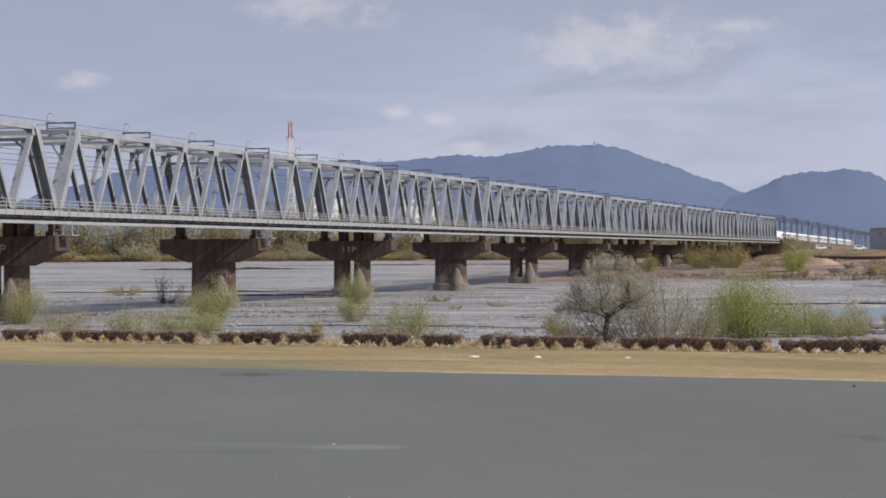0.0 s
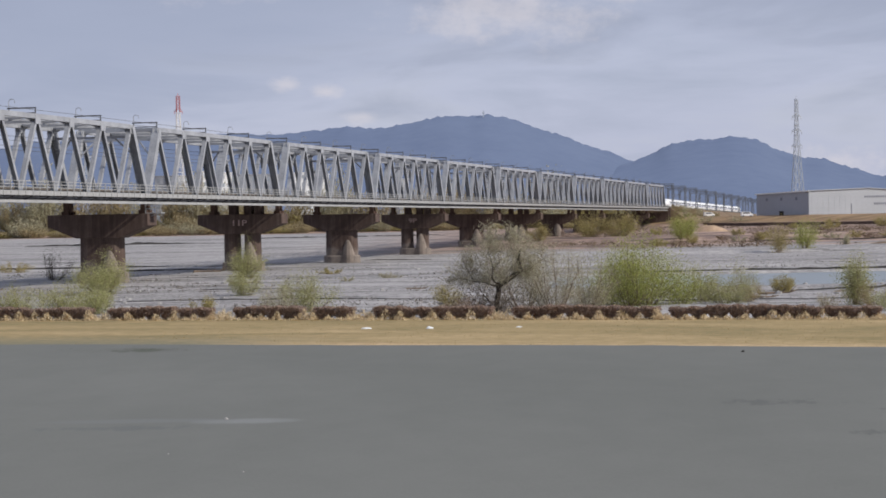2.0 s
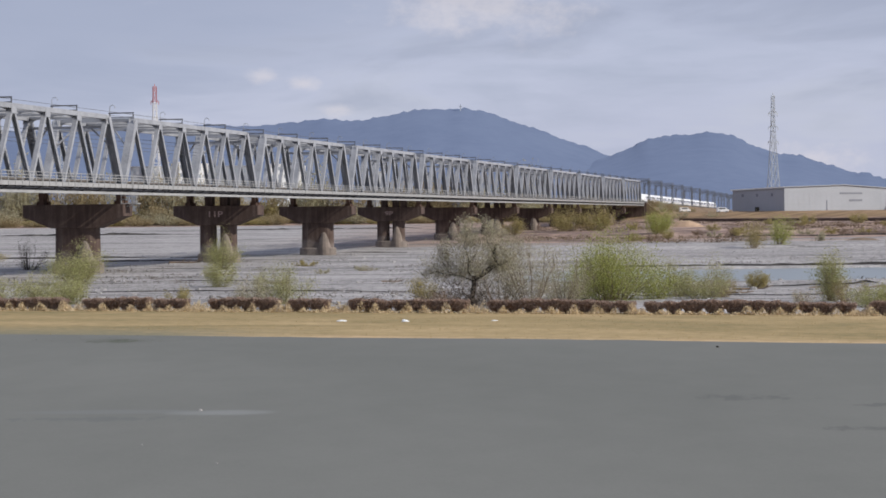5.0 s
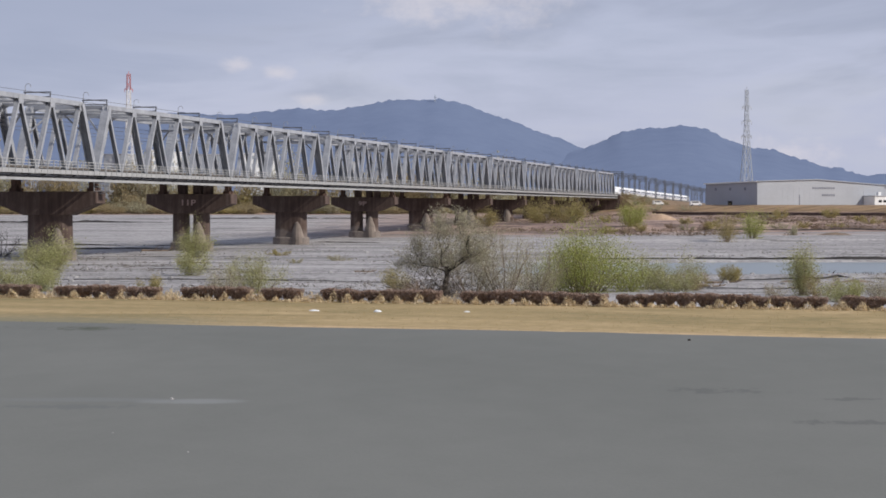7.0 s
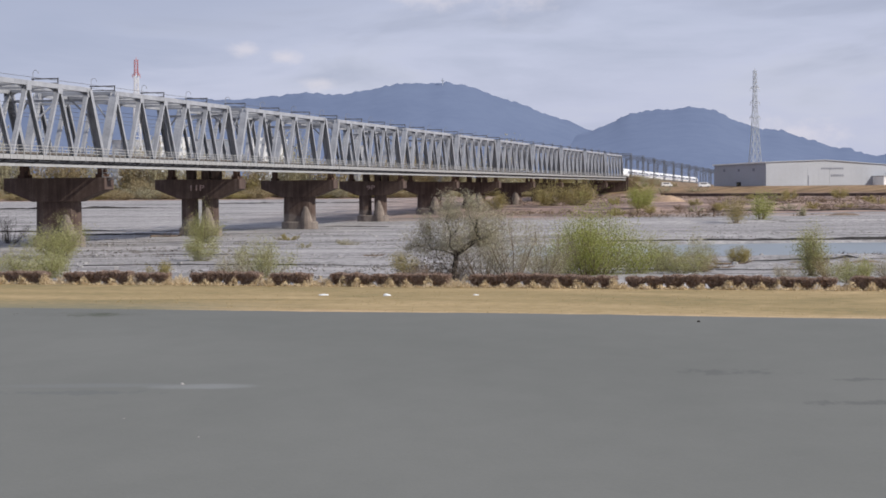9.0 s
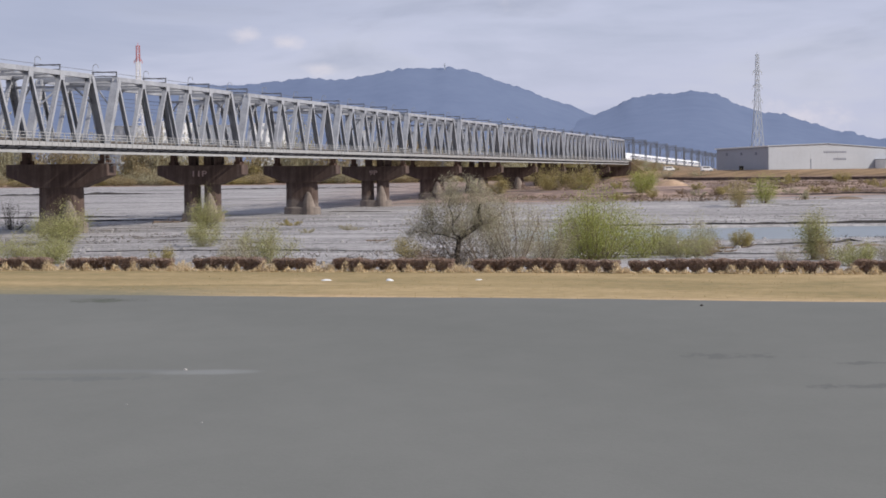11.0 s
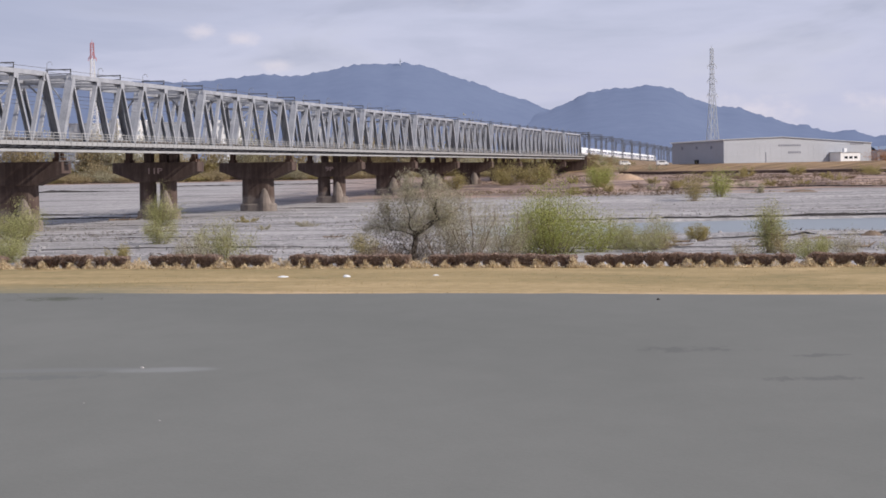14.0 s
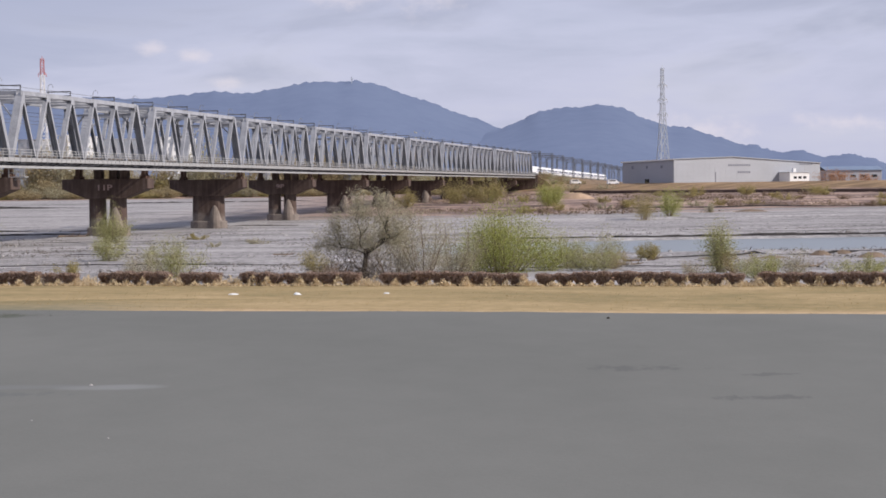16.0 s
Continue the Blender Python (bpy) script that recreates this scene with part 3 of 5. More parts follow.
    # insulator frames with a goose-necked arrester on the near top chord
    for i in (0, 2, 4):
        y = panel * (i + 0.5)
        s = Shape().beam((0.1, y, RISE + 1.05), (-3.7, y, RISE + 1.05), 0.14, 0.16)
        s.beam((0.0, y, RISE + 0.3), (0.0, y, RISE + 1.0), 0.12, 0.12, (0, 1, 0))
        s.beam((-3.5, y, RISE + 0.3), (-3.5, y, RISE + 1.0), 0.12, 0.12, (0, 1, 0))
        s.beam((-0.1, y, RISE + 0.45), (-3.4, y, RISE + 0.45), 0.1, 0.12)
        fr = part("insulator_frame", s, STEEL_DARK, t)
        pts = [(-3.5, y, RISE + 1.1), (-3.5, y, RISE + 1.8)] + [(-3.5 + 0.4 - 0.4 * math.cos(a), y, RISE + 1.8 + 0.4 * math.sin(a)) for a in np.linspace(0.4, 3.4, 6)]
        part("arrester", Shape().tube(pts, [0.045] * len(pts), 5), STEEL, fr)
    return t


RAIL_POST = Shape().box((0, 0, 0.66), (0.1, 0.12, 1.76))
span0 = truss_span()
for n in range(-2, 10):
    if n:
        copy_thing(span0, joint(n, 0, NODE_Z))


def stadium(cx, half_x, half_y, z, n=8):
    """A plan outline with round ends, long in x."""
    r = half_y
    pts = []
    for sx, a0 in ((1, -math.pi / 2), (-1, math.pi / 2)):
        for k in range(n + 1):
            a = a0 + math.pi * k / n
            pts.append(Vector((cx + sx * (half_x - r) + r * math.cos(a), r * math.sin(a), z)))
    return pts


def pier(twin, base_z, text=""):
    name = "bridge_pier"
    t = thing(name, Matrix.Identity(4), "dark stained concrete pier with twin columns and painted number" if twin and text else "dark stained hammerhead concrete bridge pier", "bridge pier", "piers of the railway bridge")
    mid = -WIDTH / 2 - 0.7
    hd = 1.7  # half depth of the cap
    top, mid_z, low = 9.6, 7.85, 6.3
    prof = [(mid - 7.5, mid_z + 0.1), (mid - 7.5, top), (mid + 7.5, top), (mid + 7.5, mid_z + 0.1), (mid + 3.3, low), (mid - 3.3, low)]
    c = Shape()
    rings = []
    for y, s in ((-hd, 0.985), (-hd + 0.12, 1.0), (hd - 0.12, 1.0), (hd, 0.985)):
        rings.append([Vector((mid + (x - mid) * s, y, 8.0 + (z - 8.0) * s)) for x, z in prof])
    c.loft(rings)
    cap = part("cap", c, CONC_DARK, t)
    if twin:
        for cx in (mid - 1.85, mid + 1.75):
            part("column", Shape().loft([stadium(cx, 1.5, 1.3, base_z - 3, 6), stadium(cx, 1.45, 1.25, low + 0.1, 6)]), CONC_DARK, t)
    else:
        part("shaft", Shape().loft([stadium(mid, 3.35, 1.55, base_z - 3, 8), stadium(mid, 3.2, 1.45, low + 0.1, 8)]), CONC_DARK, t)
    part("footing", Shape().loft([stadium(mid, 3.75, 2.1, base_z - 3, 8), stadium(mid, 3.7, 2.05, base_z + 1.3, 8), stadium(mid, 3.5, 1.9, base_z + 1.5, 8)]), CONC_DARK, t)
    # pale cone against the foot of the shaft
    ring = lambda r, z: [Vector((mid + 1.6 + r * math.cos(q), -1.05 + r * math.sin(q), z)) for q in np.linspace(0, 2 * math.pi, 13)[:-1]]
    part("cutwater", Shape().loft([ring(1.35, base_z - 3), ring(1.3, base_z + 1.6), ring(1.0, base_z + 3.0), ring(0.62, base_z + 4.2), ring(0.25, base_z + 4.9)]), CONC_PALE, t, "pale concrete cone")
    for x in (0.0, -WIDTH):
        for y in (-0.7, 0.7):
            b = part("bearing", Shape().box((x, y, 9.85), (1.1, 0.9, 0.5)).box((x, y, 10.7), (0.65, 0.55, 1.2)), RUST, t)
    if twin:
        for x in (-3.4, -5.2, -7.9):
            part("pedestal", Shape().box((x, -0.3, 10.5), (1.3, 1.6, 1.8)), CONC_DARK, t)
    if text:
        cu = bpy.data.curves.new("number", "FONT")
        cu.body, cu.size, cu.align_x, cu.align_y, cu.extrude, cu.offset = text, 1.5, "CENTER", "CENTER", 0.01, 0.02
        tmp = bpy.data.objects.new("number", cu)
        me = bpy.data.meshes.new_from_object(tmp)
        bpy.data.objects.remove(tmp)
        me.materials.clear()
        me.materials.append(NUMBER)
        ob = new("number", me)
        ob.parent = cap
        ob.matrix_basis = Matrix.Translation((mid - 0.1, -hd - 0.012, 8.1)) @ pose(0, 0, 0, 90, 0, 0) @ Matrix.Diagonal((1.25, 0.9, 1, 1))
        tagged(ob, "faded painted pier number")
    return t


for n in range(-1, 10):
    p = joint(n).translation
    z = land(p.x - 5.6, p.y + 1)
    pr = pier(n % 2 == 1, z, {-1: "13P", 1: "11P", 3: "9P"}.get(n, ""))
    pr.matrix_basis = joint(n)
    if n in (-1, 0):  # inspection landing at the near end of the cap
        s = Shape().box((1.6, -0.4, 9.66), (2.4, 1.6, 0.12))
        for x in (0.5, 1.6, 2.7):
            s.beam((x, -1.15, 9.6), (x, -1.15, 10.8), 0.12, 0.12, (0, 1, 0))
        for z in (10.25, 10.75):
            s.beam((0.4, -1.15, z), (2.8, -1.15, z), 0.1, 0.1)
        s.beam((0.2, -0.4, 9.1), (2.7, -0.4, 9.6), 0.12, 0.14)
        part("inspection_landing", s, RAIL, pr, "pale steel landing with handrail")

ab = thing("bridge_abutment", joint(10), "dark concrete abutment at the end of the bridge", "abutment")
part("breast_wall", Shape().box((-WIDTH / 2, 1.3, 5.0), (15, 3.2, 10.4)), CONC_DARK, ab)
part("wing_wall", Shape().box((2.1, 6.0, 6.2), (0.7, 9.0, 12.0)), CONC_DARK, ab)
part("wing_wall", Shape().box((-WIDTH - 2.1, 6.0, 6.2), (0.7, 9.0, 12.0)), CONC_DARK, ab)

# embankment beyond the bridge, falling gently
FALL = 0.006
e = Shape()
rings = []
for s in np.linspace(2, 1600, 40):
    zt = RAIL_Z - 0.75 - FALL * s
    prof = [(3.0 + 9, 5.4), (2.2, zt), (-WIDTH - 2.2, zt), (-WIDTH - 12, 5.4)]
    rings.append([joint(10) @ Vector((x + 0.5 * wobble(s, 0.05, x), s, z)) for x, z in prof])
e.loft(rings)
SLOPE = plain("dry grass slope", (0.19, 0.135, 0.088), 0.95, 0.0, 0.12, 0.45)
whole("embankment", e, SLOPE, "dry grassy railway embankment beyond the bridge", "embankment", kind="structure")
b = Shape()
b.loft([[joint(10) @ Vector((x, s, RAIL_Z - 0.78 - FALL * s + dz)) for x, dz in ((0.2, 0), (-0.6, 0.45), (-WIDTH + 0.6, 0.45), (-WIDTH - 0.2, 0))] for s in (2, 1600)])
whole("track_bed", b, BALLAST, "brown ballast bed with two tracks", "track", kind="structure")


def slope_place(x, s):
    """A pose on the near slope of the embankment, x out from the truss line and s past the bridge."""
    top = RAIL_Z - 0.75 - FALL * s
    return joint(10, 0, 5.3 + (top - 5.4) * min(1.0, max(0.0, (12.0 - x) / 9.8))) @ Matrix.Translation((x, s, 0))


def catenary_portal():
    t = thing("catenary_portal", Matrix.Identity(4), "dark steel overhead-line portal astride the tracks", "catenary portal", "overhead-line portals on the embankment")
    for x in (1.2, -WIDTH - 1.2):
        m = Shape()
        for dx, dy in ((-0.35, -0.35), (0.35, -0.35), (-0.35, 0.35), (0.35, 0.35)):
            m.beam((x + dx, dy, -1.5), (x + dx, dy, 10.2), 0.24, 0.24, (0, 1, 0))
        for k in range(9):
            z = -1.0 + k * 1.15
            m.beam((x - 0.35, -0.35, z), (x + 0.35, 0.35, z + 1.0), 0.16, 0.16, (0, 1, 0))
            m.beam((x + 0.35, -0.35, z), (x - 0.35, 0.35, z + 1.0), 0.16, 0.16, (0, 1, 0))
        part("mast", m, PORTAL, t)
    bm = Shape()
    for z in (9.2, 10.1):
        bm.beam((1.3, 0, z), (-WIDTH - 1.3, 0, z), 0.35, 0.2)
    for k in range(14):
        x = 1.2 - k * (WIDTH + 2.4) / 14
        bm.beam((x, 0, 9.2 if k % 2 else 10.1), (x - (WIDTH + 2.4) / 14, 0, 10.1 if k % 2 else 9.2), 0.18, 0.18, (0, 1, 0))
    part("cross_beam", bm, PORTAL, t)
    for x in (-1.9, -WIDTH + 1.9):
        part("drop_arm", Shape().beam((x, 0, 9.2), (x, 0, 5.6), 0.12, 0.12, (0, 1, 0)).beam((x, 0, 6.2), (x - 1.4, 0, 5.4), 0.1, 0.1), PORTAL, t)
    return t


cp = catenary_portal()
for i in range(16):
    s = 22 + 50 * i
    m = joint(10, 0, RAIL_Z - FALL * s) @ Matrix.Translation((0, s, 0))
    if i == 0:
        cp.matrix_basis = m
    else:
        copy_thing(cp, m)

wires = thing("overhead_wires", joint(-2, 0, 0), "thin dark overhead wires along the tracks", "wires")
for x, h in ((-3.2, 5.0), (-3.2, 6.2), (-8.4, 5.0), (-8.4, 6.2), (0.0, 9.3), (-3.5, 9.3)):
    s = Shape()
    s.beam((x, 0, RAIL_Z + h), (x, SPAN * 12, RAIL_Z + h), 0.05, 0.05)
    s.beam((x, SPAN * 12, RAIL_Z + h), (x, SPAN * 12 + 780, RAIL_Z + h - FALL * 780), 0.05, 0.05)
    part("wire", s, STEEL_DARK, wires)


# ---- the train, on the embankment past the bridge ----
def train():
    s0 = 24.0
    t = thing("express_train", joint(10, 3.3, RAIL_Z) @ Matrix.Translation((0, s0, -FALL * s0)) @ pose(0, 0, 0, -math.degrees(math.atan(FALL)), 0, 0), "long white high-speed train with dark window strip on the embankment", "train")
    sec = [(-1.6, 0.35), (-1.69, 1.2), (-1.66, 2.2), (-1.45, 3.0), (-0.85, 3.5), (0, 3.62), (0.85, 3.5), (1.45, 3.0), (1.66, 2.2), (1.69, 1.2), (1.6, 0.35)]
    for k in range(16):
        y0, y1 = 25 * k + 0.25, 25 * k + 24.75
        stations = [(y0, 1.0), (y1, 1.0)]
        if k == 0:
            stations = [(y0 + d, f) for d, f in ((0, 0.22), (0.8, 0.42), (2.5, 0.6), (5, 0.8), (8, 0.97), (9.5, 1.0))] + [(y1, 1.0)]
        if k == 15:
            stations = [(y0, 1.0)] + [(y1 - d, f) for d, f in ((9.5, 1.0), (8, 0.97), (5, 0.8), (2.5, 0.6), (0.8, 0.42), (0, 0.22))]
        body = Shape().loft([[Vector((x * min(1, 0.35 + f * 0.68), y, 0.35 + (z - 0.35) * f)) for x, z in sec] for y, f in stations])
        car = part("carriage", body, TRAIN_WHITE, t, smooth=False)
        a, b2 = (y0 + 10, y1 - 1) if k == 0 else ((y0 + 1, y1 - 10) if k == 15 else (y0 + 1, y1 - 1))
        for sx in (1, -1):
            part("stripe", Shape().box((sx * 1.69, (a + b2) / 2, 1.35), (0.03, b2 - a, 0.28)), TRAIN_BLUE, car)
            win = Shape()
            y = a + 1.6
            while y < b2 - 1.6:
                win.box((sx * 1.685, y, 2.05), (0.04, 0.95, 0.55))
                y += 1.45
            tagged(part("window_strip", win, GLASS, car), kind="stuff")
        part("skirt", Shape().box((0, (a + b2) / 2, 0.28), (3.1, b2 - a, 0.5)), UNDER, car)
        if k in (0, 15):
            yc = y0 + 4.6 if k == 0 else y1 - 4.6
            part("windscreen", Shape().box((0, yc, 2.55), (1.5, 1.8, 0.4)), GLASS, car)
    return t


train()


# ---- towers ----
def lattice_tower(name, x, y, z0, height, base, top, mats, arms, label, category, thick=0.22):
    t = thing(name, Matrix.Translation((x, y, z0)) @ pose(0, 0, 0, 0, 0, 20), label, category)
    n = 11
    zs = [height * (1 - (1 - k / n) ** 1.25) for k in range(n + 1)]
    half = lambda z: top + (base - top) * max(0.0, 1 - z / height) ** 1.9
    cor = ((-1, -1), (1, -1), (1, 1), (-1, 1))
    for k in range(n):
        s = Shape()
        a, b = half(zs[k]), half(zs[k + 1])
        for i in range(4):
            (x0, y0), (x1, y1) = cor[i], cor[(i + 1) % 4]
            w = thick * (1.5 - 0.7 * k / n)
            s.beam((x0 * a, y0 * a, zs[k]), (x0 * b, y0 * b, zs[k + 1]), w, w, (0.3, 1, 0))
            s.beam((x0 * a, y0 * a, zs[k]), (x1 * b, y1 * b, zs[k + 1]), w * 0.55, w * 0.55, (0.3, 1, 0.1))
            s.beam((x1 * a, y1 * a, zs[k]), (x0 * b, y0 * b, zs[k + 1]), w * 0.55, w * 0.55, (0.3, 1, 0.1))
            s.beam((x0 * b, y0 * b, zs[k + 1]), (x1 * b, y1 * b, zs[k + 1]), w * 0.6, w * 0.6)
        part("lattice_section", s, mats(zs[k] / height), t)
    for z, reach in arms:
        r = half(z)
        for sx in (-1, 1):
            s = Shape()
            for sy in (-1, 1):
                s.beam((sx * r, sy * r, z), (sx * reach, 0, z + 0.2), thick, thick)
                s.beam((sx * r, sy * r, z + 1.6), (sx * reach, 0, z + 0.25), thick * 0.7, thick * 0.7, (0, 1, 0.2))
            s.beam((sx * reach, 0, z + 0.2), (sx * reach, 0, z - 1.4), thick, thick, (0, 1, 0))
            part("cross_arm", s, mats(z / height), t)
    part("peak", Shape().beam((0, 0, height - 1), (0, 0, height + 1.6), thick, thick, (0, 1, 0)), mats(1.0), t)
    return t


lattice_tower("transmission_pylon", 0.1532 * 1100, 1100, 6.0, 66.0, 3.8, 0.7, lambda f: LATTICE, ((40, 3.2), (48, 3.0), (56, 2.8)), "tall pale galvanised lattice power pylon", "pylon", 0.23)
lattice_tower("communication_tower", -0.1585 * 1150, 1150, 6.0, 78.0, 4.6, 0.95, lambda f: RED if f > 0.875 else WHITE, ((69, 2.3), (57, 2.2)), "red and white painted lattice communication tower", "tower", 0.3)
lattice_tower("transmission_pylon", -0.206 * 1500, 1500, 6.0, 66.0, 5.0, 0.8, lambda f: LATTICE, ((40, 6.0), (48, 5.2), (56, 4.4)), "distant pale lattice power pylon behind the bridge", "pylon", 0.4)


# ---- buildings ----
def warehouse():
    cx, cy = 0.1587 * 830, 830.0
    a = 26.0
    t = thing("warehouse", Matrix.Translation((cx, cy, 5.9)) @ pose(0, 0, 0, 0, 0, a), "large pale grey metal-clad warehouse with faded lettering", "warehouse")
    L1, L2, H = 78.0, 39.0, 11.2
    eaves = ((0.0, H + 0.7), (0.39 * L1, H + 1.6), (L1, H - 1.3))  # a low lopsided gable along the front
    gable = lambda y: [Vector((0, y, 0))] + [Vector((x, y, z)) for x, z in eaves] + [Vector((L1, y, 0))]
    part("front_wall", Shape().loft([gable(0.0), gable(0.3)]), SHED_LIGHT, t)
    # darker cladding here: part of the end wall's shade is put into the colour
    part("end_wall", Shape().loft([[Vector((x, y, z)) for y, z in ((0.302, 0), (L2 - 0.302, 0), (L2 - 0.302, H), (0.302, H + 0.68))] for x in (0.0, 0.28)]), SHED_DARK, t, "grey end wall with shade in its colour")
    part("far_wall", Shape().box((L1 - 0.15, L2 / 2, H / 2 - 0.7), (0.3, L2 - 0.62, H - 1.4)), SHED_LIGHT, t)
    part("back_wall", Shape().box((L1 / 2, L2 - 0.15, H / 2 - 0.7), (L1, 0.3, H - 1.4)), SHED_LIGHT, t)
    r = Shape()
    for (xa, za), (xb, zb) in zip(eaves, eaves[1:]):
        r.loft([[Vector((x, y, z + dz)) for x, z, y, dz in ((xa - 0.4, za, yy, dy), (xb + 0.2, zb, yy, dy), (xb + 0.2, zb, yy, dy + 0.3), (xa - 0.4, za, yy, dy + 0.3))] for yy, dy in ((-0.5, 0.01), (L2 + 0.5, -0.65))])
    part("roof", r, SHED_LIGHT, t)
    part("fascia", Shape().loft([[Vector((x, y, z + dz)) for y, z, dz in ((-0.5, H + 0.72, -0.2), (L2 + 0.5, H + 0.02, -0.2), (L2 + 0.5, H + 0.02, 0.32), (-0.5, H + 0.72, 0.32))] for x in (-0.6, -0.42)]), WHITE, t, "pale roof edge")
    for x, z, w, h in ((34.0, 9.3, 12.0, 0.8), (36.5, 6.3, 7.0, 0.9), (70.0, 9.6, 7.5, 0.7)):
        sg = Shape()
        k = int(w / 1.1)
        for i in range(k):
            sg.box((x - w / 2 + (i + 0.5) * w / k, -0.05, z), (w / k * 0.68, 0.06, h))
        part("lettering", sg, SIGN, t, "unreadable row of sign marks")
    for i in range(27):
        part("cladding_rib", CLAD, SHED_LIGHT, t).matrix_basis = Matrix.Translation((1.4 + i * 2.83, -0.05, 0))
    for y in (9.0, 20.0, 31.0):
        part("vent_louver", Shape().box((-0.06, y, 8.9), (0.1, 1.4, 1.2)), SIGN, t)
    part("side_door", Shape().box((-0.08, 20.0, 1.9), (0.12, 3.2, 3.8)), GLASS, t)
    part("service_door", Shape().box((21.5, -0.05, 4.2), (0.5, 0.1, 4.5)), SIGN, t)
    an = part("entrance_block", Shape().box((60.4, -4.0, 2.9), (10.6, 7.6, 5.8)), WHITE, t, "white entrance block with strip windows")
    for x in (58.0, 60.6, 63.2):
        part("window", Shape().box((x, -7.82, 3.7), (1.7, 0.1, 1.0)), GLASS, an)
    part("canopy", Shape().box((60.4, -4.0, 5.95), (11.2, 8.2, 0.3)), SHED_LIGHT, an)
    part("roof_unit", Shape().box((61.0, -3.0, 6.9), (1.4, 1.4, 1.6)), WHITE, an)
    return t


CLAD = Shape().box((0, 0, 4.9), (0.05, 0.02, 9.7))
warehouse()


def shed(x, y, z, w, d, h, turn, wall, roof, label):
    t = thing("low_shed", Matrix.Translation((x, y, z)) @ pose(0, 0, 0, 0, 0, turn), label, "shed")
    part("wall", Shape().box((0, 0, h / 2), (w, d, h)), wall, t)
    part("roof", Shape().loft([[Vector((sx * (w / 2 + 0.6), -d / 2 - 0.6, h)), Vector((sx * (w / 2 + 0.6), 0, h + d * 0.12)), Vector((sx * (w / 2 + 0.6), d / 2 + 0.6, h)), Vector((sx * (w / 2 + 0.6), d / 2 + 0.6, h + 0.3)), Vector((sx * (w / 2 + 0.6), 0, h + d * 0.12 + 0.3)), Vector((sx * (w / 2 + 0.6), -d / 2 - 0.6, h + 0.3))] for sx in (-1, 1)]), roof, t)
    for k in range(int(w / 5)):
        part("window", Shape().box((-w / 2 + 2.5 + 5 * k, -d / 2 - 0.04, h * 0.62), (2.6, 0.1, 1.1)), GLASS, t)
    return t


shed(0.2485 * 900, 900, 6, 26, 14, 6.6, 4, SHED_DARK, ROOF_BLUE, "long grey shed with a blue metal roof")

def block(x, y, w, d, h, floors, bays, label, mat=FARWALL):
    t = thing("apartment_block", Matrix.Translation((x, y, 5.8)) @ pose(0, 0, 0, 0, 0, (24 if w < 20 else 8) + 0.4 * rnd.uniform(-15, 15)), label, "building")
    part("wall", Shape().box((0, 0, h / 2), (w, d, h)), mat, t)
    part("parapet", Shape().box((0, 0, h + 0.3), (w + 0.5, d + 0.5, 0.6)), mat, t)
    for i in range(floors):
        for k in range(bays):
            part("window", Shape().box((-w / 2 + (k + 0.5) * w / bays, -d / 2 - 0.03, (i + 0.55) * h / floors), (w / bays * 0.55, 0.1, h / floors * 0.45)), PANE_FAR, t)
    return t


block(-0.1395 * 1165, 1165, 72, 16, 31.5, 6, 18, "long pale factory building across the river", SHED_LIGHT)
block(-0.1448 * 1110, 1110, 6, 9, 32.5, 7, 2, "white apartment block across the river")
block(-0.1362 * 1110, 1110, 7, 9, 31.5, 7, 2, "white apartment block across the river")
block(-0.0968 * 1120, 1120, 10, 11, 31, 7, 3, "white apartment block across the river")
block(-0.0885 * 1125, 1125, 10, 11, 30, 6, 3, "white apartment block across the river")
block(-0.046 * 1150, 1150, 6, 9, 27, 6, 2, "pale tower block across the river", SHED_LIGHT)
block(-0.030 * 1200, 1200, 9, 9, 17, 4, 3, "pale block across the river", SHED_LIGHT)


# ---- parked vehicles on the embankment foot ----
def van(x, y, z, turn, label):
    t = thing("parked_van", Matrix.Translation((x, y, z)) @ pose(0, 0, 0, 0, 0, turn), label, "van", "white vehicles on the levee")
    body = Shape().loft([[Vector((px, sy * w, pz)) for px, pz in ((-2.4, 0.35), (2.4, 0.35), (2.45, 1.1), (1.75, 1.25), (1.2, 2.0), (-2.3, 2.05))] for sy, w in ((-1, 0.85), (1, 0.85))])
    part("body", body, WHITE, t)
    part("side_glass", Shape().box((-0.4, 0, 1.55), (2.8, 1.74, 0.5)), GLASS, t)
    for wx in (-1.6, 1.6):
        for wy in (-0.8, 0.8):
            part("wheel", Shape().tube([(wx, wy - 0.1, 0.34), (wx, wy + 0.1, 0.34)], [0.34, 0.34], 10), STEEL_DARK, t)
    return t


van(0.1085 * 868, 868, 7.9, 15, "white van parked by the embankment")
van(0.1275 * 815, 815, 7.6, 10, "white van parked on the levee crest")

